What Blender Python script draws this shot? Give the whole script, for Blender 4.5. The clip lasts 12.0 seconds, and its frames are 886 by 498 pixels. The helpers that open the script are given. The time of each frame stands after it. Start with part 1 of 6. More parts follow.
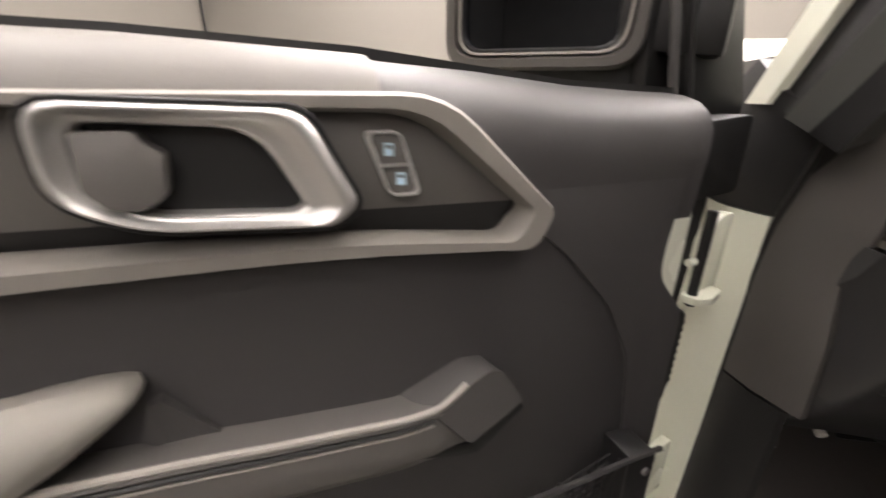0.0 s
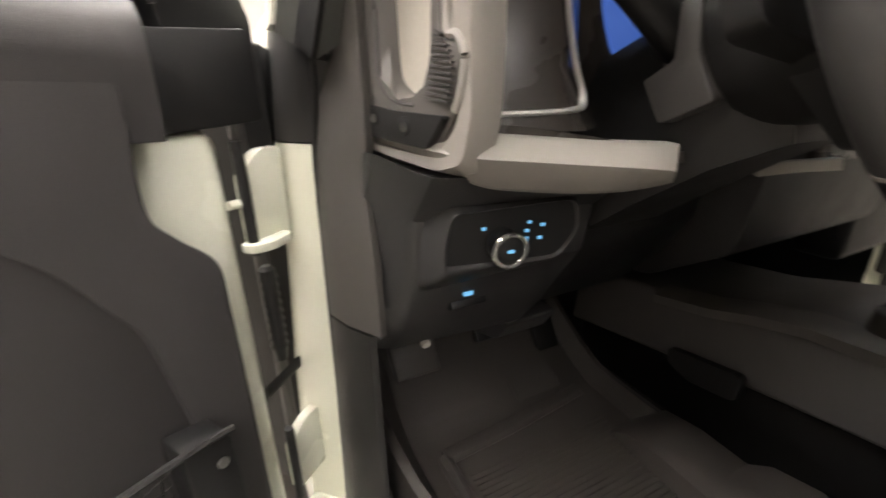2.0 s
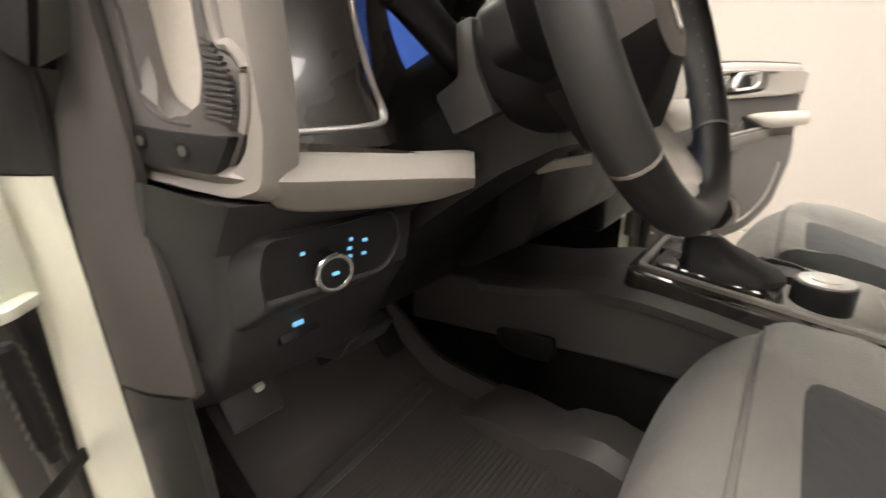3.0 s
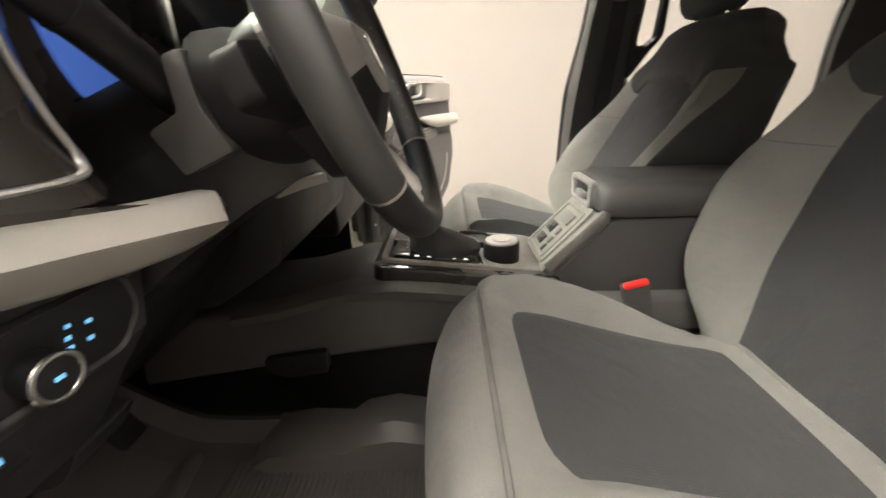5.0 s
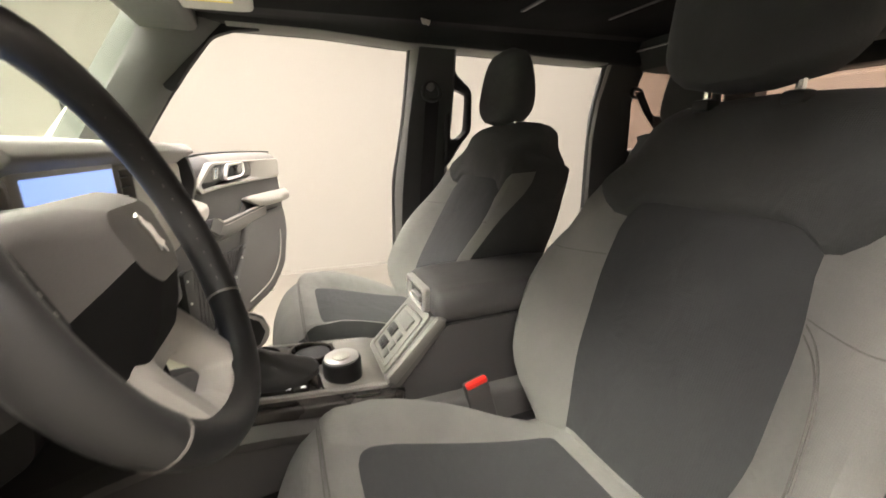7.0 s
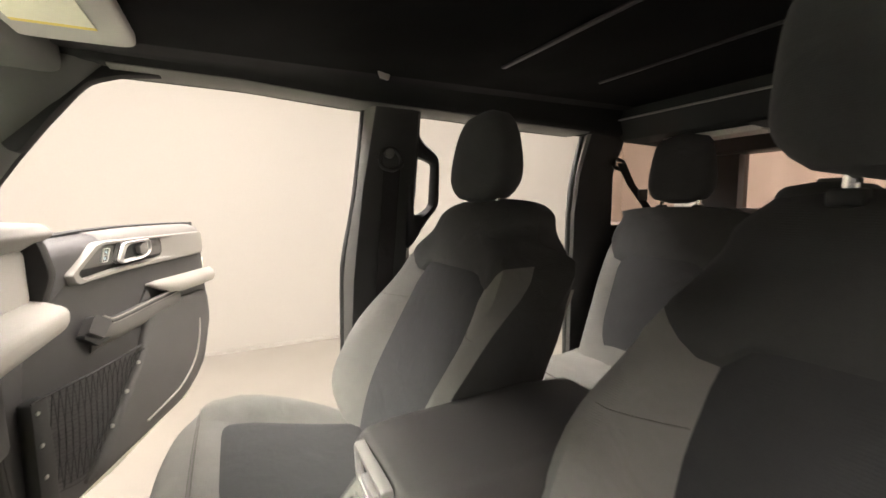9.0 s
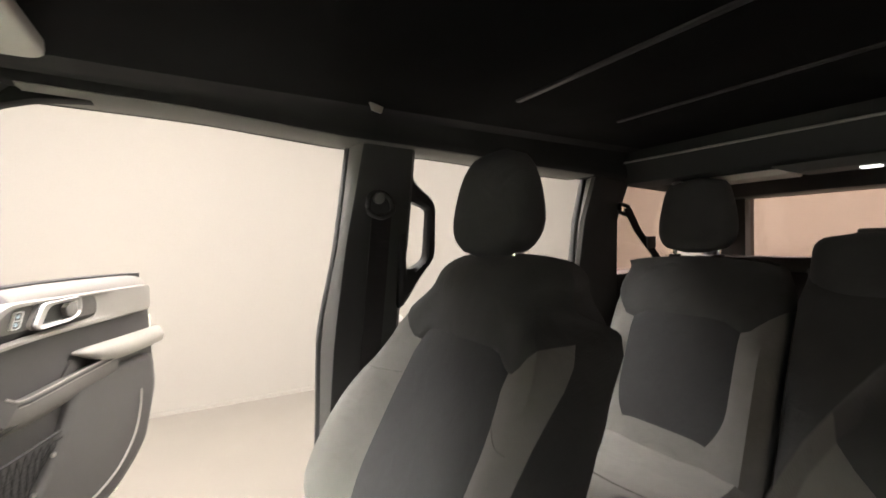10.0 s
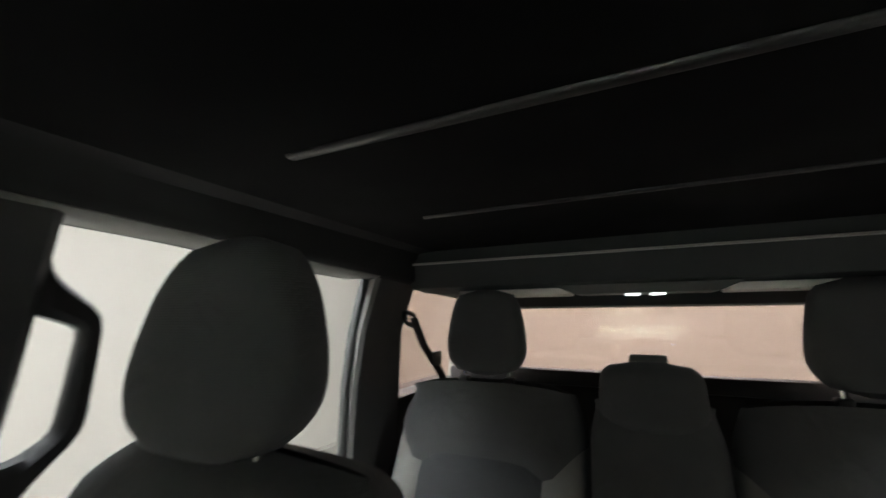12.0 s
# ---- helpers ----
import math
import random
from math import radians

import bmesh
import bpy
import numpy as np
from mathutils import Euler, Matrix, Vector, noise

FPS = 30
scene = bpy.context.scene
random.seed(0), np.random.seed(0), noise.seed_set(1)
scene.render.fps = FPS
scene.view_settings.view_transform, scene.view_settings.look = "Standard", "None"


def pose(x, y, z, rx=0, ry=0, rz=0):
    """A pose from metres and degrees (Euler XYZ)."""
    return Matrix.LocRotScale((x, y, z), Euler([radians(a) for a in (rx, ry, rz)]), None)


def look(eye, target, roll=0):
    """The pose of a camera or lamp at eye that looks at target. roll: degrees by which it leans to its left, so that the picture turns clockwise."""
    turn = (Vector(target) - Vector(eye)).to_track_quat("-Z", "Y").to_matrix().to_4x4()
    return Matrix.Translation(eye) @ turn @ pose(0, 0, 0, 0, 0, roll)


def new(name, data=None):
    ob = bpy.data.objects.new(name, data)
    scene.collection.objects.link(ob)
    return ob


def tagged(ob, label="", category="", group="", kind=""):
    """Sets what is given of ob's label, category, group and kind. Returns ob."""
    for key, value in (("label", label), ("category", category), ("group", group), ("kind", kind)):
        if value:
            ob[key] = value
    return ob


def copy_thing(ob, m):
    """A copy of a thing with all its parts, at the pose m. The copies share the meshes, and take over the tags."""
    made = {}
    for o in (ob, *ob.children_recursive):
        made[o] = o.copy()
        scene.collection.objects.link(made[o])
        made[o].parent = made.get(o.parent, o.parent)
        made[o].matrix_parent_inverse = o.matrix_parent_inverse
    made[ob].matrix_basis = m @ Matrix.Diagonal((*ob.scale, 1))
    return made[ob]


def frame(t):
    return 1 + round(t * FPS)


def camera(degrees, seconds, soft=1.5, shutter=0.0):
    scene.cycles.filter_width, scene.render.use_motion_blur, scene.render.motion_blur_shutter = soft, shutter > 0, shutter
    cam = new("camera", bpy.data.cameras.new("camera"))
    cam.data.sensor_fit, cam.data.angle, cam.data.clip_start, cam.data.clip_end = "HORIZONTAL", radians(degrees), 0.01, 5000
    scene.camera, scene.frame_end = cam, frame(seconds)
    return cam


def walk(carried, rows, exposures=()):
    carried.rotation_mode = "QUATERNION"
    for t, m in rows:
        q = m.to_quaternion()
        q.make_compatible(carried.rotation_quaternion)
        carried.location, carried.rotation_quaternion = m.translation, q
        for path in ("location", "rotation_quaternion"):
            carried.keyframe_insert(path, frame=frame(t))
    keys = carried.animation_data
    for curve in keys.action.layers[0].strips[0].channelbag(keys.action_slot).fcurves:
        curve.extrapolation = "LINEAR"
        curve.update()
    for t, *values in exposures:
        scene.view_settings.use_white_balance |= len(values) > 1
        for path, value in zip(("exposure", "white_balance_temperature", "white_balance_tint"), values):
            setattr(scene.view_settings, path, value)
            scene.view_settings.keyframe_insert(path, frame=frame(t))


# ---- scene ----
cam = camera(94.6, 12.0, shutter=0.5)
PATH = [
    (0, (-1.051, -0.082, 1.401), (-1.317, 1.768, 0.691), 0.9),
    (0.5, (-0.96, -0.057, 1.367), (-1.049, 1.814, 0.666), 0.6),
    (1, (-0.874, -0.05, 1.344), (-0.718, 1.82, 0.651), 0.3),
    (1.5, (-0.827, -0.056, 1.322), (-0.366, 1.766, 0.639), -0.6),
    (2, (-0.803, -0.057, 1.312), (0.01, 1.639, 0.632), -1.2),
    (2.5, (-0.785, -0.059, 1.308), (0.376, 1.43, 0.65), -1.8),
    (3, (-0.784, -0.053, 1.319), (0.65, 1.168, 0.645), -1.8),
    (4.8, (-0.82, -0.021, 1.344), (1.045, 0.134, 0.638), -2.5),
    (5, (-0.814, -0.025, 1.348), (1.054, 0.018, 0.634), -2.4),
    (5.5, (-0.804, -0.017, 1.36), (1.055, -0.218, 0.651), -2.2),
    (6, (-0.79, -0.024, 1.382), (1.051, -0.421, 0.708), -2.3),
    (6.5, (-0.781, -0.041, 1.422), (1.041, -0.608, 0.823), -1.9),
    (7, (-0.761, -0.062, 1.453), (1.047, -0.75, 0.948), -1.7),
    (7.5, (-0.727, -0.082, 1.475), (1.068, -0.853, 1.048), -1.6),
    (7.7, (-0.704, -0.1, 1.48), (1.089, -0.898, 1.094), -1.3),
    (9.5, (-0.358, -0.173, 1.513), (1.389, -1.134, 1.356), -1.4),
    (10, (-0.271, -0.191, 1.533), (1.439, -1.227, 1.489), -1.3),
    (10.5, (-0.188, -0.223, 1.547), (1.44, -1.383, 1.619), -1.0),
    (11, (-0.105, -0.264, 1.571), (1.356, -1.618, 1.753), -0.7),
    (11.5, (-0.046, -0.353, 1.604), (1.149, -1.934, 1.872), -0.5),
    (12, (-0.004, -0.427, 1.624), (0.864, -2.197, 1.958), -0.2),
]
walk(cam, [(t, look(eye, target, roll)) for t, eye, target, roll in PATH], [(0.0, -0.10, 6350, 16), (0.8, 0.16, 6350, 16), (1.6, 0.56, 6350, 13), (2.5, 0.84, 6500, 14), (3.2, 0.84, 6500, 14), (5.0, 0.82, 6500, 12), (6.0, 0.80, 6500, 12), (7.5, 0.84, 6500, 12), (9.5, 0.80, 6450, 14), (10.5, 0.79, 6100, 13), (11.0, 0.82, 6050, 13), (12.0, 0.84, 5600, 5)])

# ---- world and light ----
world = bpy.data.worlds.new("world")
scene.world = world
world.use_nodes = True
world.node_tree.nodes["Background"].inputs[0].default_value = (1.0, 0.9, 0.78, 1)
world.node_tree.nodes["Background"].inputs[1].default_value = 0.02
scene.view_settings.exposure = 0.0
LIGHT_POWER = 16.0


# ---- materials ----
def material(name, base, rough=0.6, metal=0.0, spread=0.12, grain=400.0, blotch=9.0, bump=0.15, depth=0.0006, coat=0.0, spec=0.5):
    m = bpy.data.materials.new(name)
    m.use_nodes = True
    nt = m.node_tree
    n, l = nt.nodes, nt.links
    b = n["Principled BSDF"]
    b.inputs["Roughness"].default_value = rough
    b.inputs["Metallic"].default_value = metal
    b.inputs["Coat Weight"].default_value = coat
    b.inputs["Specular IOR Level"].default_value = spec
    tc = n.new("ShaderNodeTexCoord")
    big = n.new("ShaderNodeTexNoise")
    big.inputs["Scale"].default_value = blotch
    big.inputs["Detail"].default_value = 4
    fine = n.new("ShaderNodeTexNoise")
    fine.inputs["Scale"].default_value = grain
    fine.inputs["Detail"].default_value = 3
    l.new(tc.outputs["Object"], big.inputs["Vector"])
    l.new(tc.outputs["Object"], fine.inputs["Vector"])
    add = n.new("ShaderNodeMath")
    add.operation = "ADD"
    l.new(big.outputs["Fac"], add.inputs[0])
    l.new(fine.outputs["Fac"], add.inputs[1])
    ramp = n.new("ShaderNodeMapRange")
    ramp.inputs["From Min"].default_value = 0.6
    ramp.inputs["From Max"].default_value = 1.4
    ramp.inputs["To Min"].default_value = 1.0 - spread
    ramp.inputs["To Max"].default_value = 1.0 + spread
    l.new(add.outputs[0], ramp.inputs["Value"])
    mul = n.new("ShaderNodeVectorMath")
    mul.operation = "SCALE"
    mul.inputs[0].default_value = base
    l.new(ramp.outputs["Result"], mul.inputs["Scale"])
    l.new(mul.outputs["Vector"], b.inputs["Base Color"])
    rr = n.new("ShaderNodeMapRange")
    rr.inputs["From Min"].default_value = 0.3
    rr.inputs["From Max"].default_value = 0.7
    rr.inputs["To Min"].default_value = max(0.0, rough - 0.06)
    rr.inputs["To Max"].default_value = min(1.0, rough + 0.06)
    l.new(big.outputs["Fac"], rr.inputs["Value"])
    l.new(rr.outputs["Result"], b.inputs["Roughness"])
    if bump:
        bp = n.new("ShaderNodeBump")
        bp.inputs["Strength"].default_value = bump
        bp.inputs["Distance"].default_value = depth
        l.new(fine.outputs["Fac"], bp.inputs["Height"])
        l.new(bp.outputs["Normal"], b.inputs["Normal"])
    return m


def fabric(name, base, scale=700.0, heather=0.25):
    """Woven cloth: two crossed waves and a heathered yarn colour."""
    m = material(name, base, 0.92, 0, heather, 1400, 14, 0, spec=0.2)
    nt = m.node_tree
    n, l = nt.nodes, nt.links
    b = n["Principled BSDF"]
    tc = next(x for x in n if x.bl_idname == "ShaderNodeTexCoord")
    waves = []
    for axis in ("X", "Z"):
        w = n.new("ShaderNodeTexWave")
        w.bands_direction = axis
        w.inputs["Scale"].default_value = scale / 6.283
        w.inputs["Distortion"].default_value = 1.5
        w.inputs["Detail"].default_value = 1
        l.new(tc.outputs["Object"], w.inputs["Vector"])
        waves.append(w)
    mx = n.new("ShaderNodeMath")
    mx.operation = "MAXIMUM"
    l.new(waves[0].outputs["Fac"], mx.inputs[0])
    l.new(waves[1].outputs["Fac"], mx.inputs[1])
    bp = n.new("ShaderNodeBump")
    bp.inputs["Strength"].default_value = 0.18
    bp.inputs["Distance"].default_value = 0.001
    l.new(mx.outputs[0], bp.inputs["Height"])
    soft_ = n.new("ShaderNodeTexNoise")
    soft_.inputs["Scale"].default_value = 16
    soft_.inputs["Detail"].default_value = 3
    soft_.inputs["Distortion"].default_value = 0.6
    l.new(tc.outputs["Object"], soft_.inputs["Vector"])
    bq = n.new("ShaderNodeBump")
    bq.inputs["Strength"].default_value = 0.35
    bq.inputs["Distance"].default_value = 0.010
    l.new(soft_.outputs["Fac"], bq.inputs["Height"])
    l.new(bq.outputs["Normal"], bp.inputs["Normal"])
    l.new(bp.outputs["Normal"], b.inputs["Normal"])
    b.inputs["Sheen Weight"].default_value = 0.06
    b.inputs["Sheen Roughness"].default_value = 0.6
    return m


def glowing(name, colour, strength):
    m = bpy.data.materials.new(name)
    m.use_nodes = True
    b = m.node_tree.nodes["Principled BSDF"]
    b.inputs["Base Color"].default_value = (*colour, 1)
    b.inputs["Emission Color"].default_value = (*colour, 1)
    b.inputs["Emission Strength"].default_value = strength
    return m


def glass(name, tint, gloss=0.05):
    m = bpy.data.materials.new(name)
    m.use_nodes = True
    n, l = m.node_tree.nodes, m.node_tree.links
    n.remove(n["Principled BSDF"])
    t = n.new("ShaderNodeBsdfTransparent")
    t.inputs["Color"].default_value = (*tint, 1)
    g = n.new("ShaderNodeBsdfGlossy")
    g.inputs["Roughness"].default_value = 0.02
    mix = n.new("ShaderNodeMixShader")
    mix.inputs[0].default_value = gloss
    l.new(t.outputs[0], mix.inputs[1])
    l.new(g.outputs[0], mix.inputs[2])
    l.new(mix.outputs[0], n["Material Output"].inputs["Surface"])
    return m


WALL = material("wall_paint", (0.225, 0.209, 0.184), 0.85, 0, 0.025, 60, 0.7, 0.05)
FLOORM = material("painted_floor", (0.165, 0.150, 0.129), 0.45, 0, 0.06, 90, 1.5, 0.05)
WHITE = material("white_paint", (0.8, 0.77, 0.7), 0.6, 0, 0.03, 60, 2, 0.03)
PAINT = material("car_paint_pale", (0.74, 0.755, 0.64), 0.25, 0, 0.02, 300, 4, 0.0, coat=0.6)
BLACK = material("black_plastic", (0.009, 0.0088, 0.0088), 0.5, 0, 0.15, 900, 12, 0.25)
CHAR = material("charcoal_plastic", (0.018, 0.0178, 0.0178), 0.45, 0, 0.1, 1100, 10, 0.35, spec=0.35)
DOORPANEL = material("door_panel", (0.049, 0.0463, 0.0463), 0.5, 0, 0.1, 1100, 6, 0.4)
PANEL = material("grey_black_panel", (0.066, 0.0625, 0.061), 0.6, 0, 0.08, 1100, 10, 0.4)
GREY = material("warm_grey_trim", (0.28, 0.262, 0.24), 0.5, 0, 0.06, 1200, 8, 0.3)
LIGHTGREY = material("light_grey_trim", (0.50, 0.475, 0.43), 0.42, 0, 0.05, 1200, 8, 0.2)
SATIN = material("satin_silver", (0.56, 0.55, 0.535), 0.42, 0.8, 0.04, 500, 12, 0.02)
GLOSS = material("gloss_black", (0.03, 0.026, 0.023), 0.26, 0, 0.1, 200, 8, 0.0, coat=0.4)
LEATHER = material("wheel_leather", (0.036, 0.035, 0.034), 0.42, 0, 0.12, 1500, 14, 0.45)
PILLAR = material("pillar_trim", (0.072, 0.074, 0.068), 0.65, 0, 0.08, 900, 8, 0.25)
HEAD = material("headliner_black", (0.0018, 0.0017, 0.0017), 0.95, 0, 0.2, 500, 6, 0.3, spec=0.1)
RUBBER = material("rubber_mat", (0.046, 0.041, 0.037), 0.55, 0, 0.2, 500, 9, 0.3)
CARPET = material("carpet_black", (0.016, 0.015, 0.015), 0.95, 0, 0.35, 700, 20, 0.8, 0.002)
SEATDARK = fabric("seat_cloth_dark", (0.057, 0.0580, 0.0560), 800, 0.22)
SEATINS = fabric("seat_cloth_insert", (0.0430, 0.0440, 0.0440), 520, 0.18)
SEATGREY = fabric("seat_cloth_grey", (0.178, 0.1755, 0.160), 800, 0.16)
BELT = fabric("belt_webbing", (0.03, 0.029, 0.028), 1500, 0.1)
BELTGREY = fabric("belt_webbing_grey", (0.25, 0.24, 0.22), 1500, 0.1)
RED = material("red_button", (0.75, 0.03, 0.02), 0.4, 0, 0.05, 300, 10, 0)
CHROME = material("chrome", (0.8, 0.8, 0.78), 0.12, 1.0, 0.03, 300, 10, 0)
PAPER = material("label_paper", (0.85, 0.82, 0.66), 0.6, 0, 0.04, 80, 10, 0)
YELLOW = material("label_yellow", (0.8, 0.66, 0.15), 0.6, 0, 0.04, 80, 10, 0)
METAL = material("zinc_metal", (0.42, 0.41, 0.39), 0.35, 1.0, 0.15, 200, 15, 0.1)
NETM = material("net_cord", (0.02, 0.019, 0.019), 0.8, 0, 0.2, 900, 30, 0.2)
ICON = glowing("icon_blue", (0.16, 0.46, 0.75), 0.55)
ICONW = glowing("icon_pale", (0.45, 0.60, 0.70), 0.10)
SCREEN = glowing("screen_blue", (0.28, 0.42, 0.80), 0.75)
CLUSTER = glowing("cluster_blue", (0.07, 0.16, 0.55), 0.34)
LED = glowing("led_white", (1.0, 0.97, 0.9), 1.5)
# glow of the added ceiling panels, in three strengths
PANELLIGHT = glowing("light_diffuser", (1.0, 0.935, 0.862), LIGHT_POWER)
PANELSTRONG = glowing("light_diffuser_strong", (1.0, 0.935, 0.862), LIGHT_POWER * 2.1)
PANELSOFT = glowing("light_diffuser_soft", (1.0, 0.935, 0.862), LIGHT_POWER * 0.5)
WINDSHIELD = glass("windshield_glass", (0.90, 0.95, 0.89))
PRIVACY = glass("tinted_glass", (0.93, 0.82, 0.77))

ACCENT = material("door_accent", (0.20, 0.187, 0.170), 0.5, 0, 0.06, 1200, 8, 0.3)
BELTPAD = material("belt_pad_grey", (0.125, 0.117, 0.107), 0.55, 0, 0.07, 1200, 7, 0.3)
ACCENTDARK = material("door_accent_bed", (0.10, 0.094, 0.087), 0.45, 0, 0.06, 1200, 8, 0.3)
BRIGHTRIM = material("bright_trim", (0.75, 0.74, 0.72), 0.35, 0.6, 0.05, 300, 10, 0)
FLANGEM = material("rail_flange", (0.13, 0.126, 0.115), 0.6, 0, 0.08, 900, 8, 0.25)
SEALM = material("grey_seal", (0.055, 0.056, 0.053), 0.55, 0, 0.1, 900, 8, 0.2)
EDGEM = material("pillar_edge", (0.12, 0.117, 0.108), 0.6, 0, 0.08, 900, 8, 0.25)
ARMPAD = material("armrest_pad", (0.25, 0.235, 0.213), 0.55, 0, 0.05, 1300, 8, 0.25)
KICKM = material("kick_panel_grey", (0.072, 0.067, 0.062), 0.55, 0, 0.07, 1000, 9, 0.3)
PULLHUB = material("pull_grey", (0.12, 0.113, 0.106), 0.5, 0, 0.06, 1200, 8, 0.3)

# ---- building tools ----
MIRROR = [1.0, 1.0, 1.0]


def thing(name, label, category, at=(0, 0, 0), group="", kind=""):
    ob = new(name)
    ob.empty_display_size = 0.05
    ob.location = at
    return tagged(ob, label, category, group, kind)


def part(name, bm, mat, parent=None, label="", angle=38.0):
    for v in bm.verts:
        v.co = Vector((v.co.x * MIRROR[0], v.co.y * MIRROR[1], v.co.z * MIRROR[2]))
    bmesh.ops.recalc_face_normals(bm, faces=bm.faces)
    me = bpy.data.meshes.new(name)
    bm.to_mesh(me)
    bm.free()
    for p in me.polygons:
        p.use_smooth = True
    me.set_sharp_from_angle(angle=radians(angle))
    me.materials.append(mat)
    ob = new(name, me)
    if parent:
        ob.parent = parent
    if label:
        tagged(ob, label)
    return ob


def rbox(x0, x1, y0, y1, z0, z1, r=0.006, seg=2, m=None, bm=None):
    """A box with rounded edges."""
    own = bmesh.new()
    bmesh.ops.create_cube(own, size=1)
    for v in own.verts:
        v.co = Vector((x0 + (v.co.x + 0.5) * (x1 - x0), y0 + (v.co.y + 0.5) * (y1 - y0), z0 + (v.co.z + 0.5) * (z1 - z0)))
    r = min(r, 0.45 * min(abs(x1 - x0), abs(y1 - y0), abs(z1 - z0)))
    if r > 0:
        bmesh.ops.bevel(own, geom=own.edges[:], offset=r, segments=seg, profile=0.5, affect="EDGES")
    if m is not None:
        own.transform(m)
    return merge(bm, own)


def merge(bm, own):
    if bm is None:
        return own
    me = bpy.data.meshes.new("tmp")
    own.to_mesh(me)
    own.free()
    bm.from_mesh(me)
    bpy.data.meshes.remove(me)
    return bm


def prism(poly, d0, d1, plane="xz", r=0.004, seg=2, m=None, bm=None):
    """A polygon drawn in a plane ('xz': depth along y, 'xy': along z, 'yz': along x), given thickness and rounded edges."""
    own = bmesh.new()

    def place(p, d):
        return {"xz": (p[0], d, p[1]), "xy": (p[0], p[1], d), "yz": (d, p[0], p[1])}[plane]
    a = [own.verts.new(place(p, d0)) for p in poly]
    b = [own.verts.new(place(p, d1)) for p in poly]
    own.faces.new(a)
    own.faces.new(b[::-1])
    k = len(poly)
    for i in range(k):
        own.faces.new((a[i], b[i], b[(i + 1) % k], a[(i + 1) % k]))
    bmesh.ops.recalc_face_normals(own, faces=own.faces)
    if r > 0:
        bmesh.ops.bevel(own, geom=own.edges[:], offset=r, segments=seg, profile=0.5, affect="EDGES", clamp_overlap=True)
    if m is not None:
        own.transform(m)
    return merge(bm, own)


def rounded(poly, r, n=5):
    """The polygon with its corners rounded by r (one number, or one each)."""
    out, k = [], len(poly)
    for i in range(k):
        p, a, b = Vector(poly[i]), Vector(poly[i - 1]), Vector(poly[(i + 1) % k])
        ri = r[i] if isinstance(r, (list, tuple)) else r
        da, db = (a - p), (b - p)
        ri = min(ri, 0.45 * da.length, 0.45 * db.length)
        s, e = p + da.normalized() * ri, p + db.normalized() * ri
        for j in range(n):
            t = j / (n - 1)
            out.append(tuple((1 - t) ** 2 * s + 2 * t * (1 - t) * p + t * t * e))
    return out


def ringplate(outer, inner, d0, d1, plane="xz", lip=0.003, m=None, bm=None):
    """A frame between two outlines of equally many corners, with thickness, its front edges broken by a small lip."""
    own = bmesh.new()

    def place(p, d):
        return Vector({"xz": (p[0], d, p[1]), "xy": (p[0], p[1], d), "yz": (d, p[0], p[1])}[plane])
    k = len(outer)
    sgn = 1 if d1 > d0 else -1

    def mix(p, q, t):
        return (p[0] + (q[0] - p[0]) * t, p[1] + (q[1] - p[1]) * t)
    loops = [[place(p, d0) for p in outer],
             [place(p, d1 - sgn * lip) for p in outer],
             [place(mix(o, i, 0.18), d1) for o, i in zip(outer, inner)],
             [place(mix(o, i, 0.75), d1) for o, i in zip(outer, inner)],
             [place(p, d1 - sgn * lip * 1.5) for p in inner],
             [place(p, d0) for p in inner]]
    vs = [[own.verts.new(c) for c in lp] for lp in loops]
    for a in range(6):
        b = (a + 1) % 6
        for i in range(k):
            own.faces.new((vs[a][i], vs[a][(i + 1) % k], vs[b][(i + 1) % k], vs[b][i]))
    if m is not None:
        own.transform(m)
    return merge(bm, own)


def moulded(outer, inner, prof, plane="xz", m=None, bm=None):
    """A ring between two outlines with a moulded section: (share of the way in, depth) from the outer foot to the inner foot."""
    def place(p, d):
        return Vector({"xz": (p[0], d, p[1]), "xy": (p[0], p[1], d), "yz": (d, p[0], p[1])}[plane])
    loops = [[place((o[0] + (i[0] - o[0]) * t, o[1] + (i[1] - o[1]) * t), d) for o, i in zip(outer, inner)] for t, d in prof]
    return loft(loops + [loops[0]], caps=False, m=m, bm=bm)


def loft(rings, caps=True, closed=True, bm=None, m=None):
    own = bmesh.new()
    vs = [[own.verts.new(p) for p in r] for r in rings]
    k = len(rings[0])
    for a, b in zip(vs, vs[1:]):
        for i in range(k if closed else k - 1):
            own.faces.new((a[i], a[(i + 1) % k], b[(i + 1) % k], b[i]))
    if caps and closed:
        own.faces.new(vs[0][::-1])
        own.faces.new(vs[-1])
    if m is not None:
        own.transform(m)
    return merge(bm, own)


def smooth_path(pts, n=6, loop=False):
    """Catmull-Rom through the points."""
    P = [Vector(p) for p in pts]
    out, k = [], len(P)
    for i in range(k if loop else k - 1):
        p0 = P[i - 1] if (i > 0 or loop) else P[0]
        p1, p2 = P[i], P[(i + 1) % k]
        p3 = P[(i + 2) % k] if (loop or i + 2 < k) else P[-1]
        for j in range(n):
            t = j / n
            out.append(0.5 * ((2 * p1) + (p2 - p0) * t + (2 * p0 - 5 * p1 + 4 * p2 - p3) * t * t + (3 * p1 - p0 - 3 * p2 + p3) * t ** 3))
    if not loop:
        out.append(P[-1])
    return out


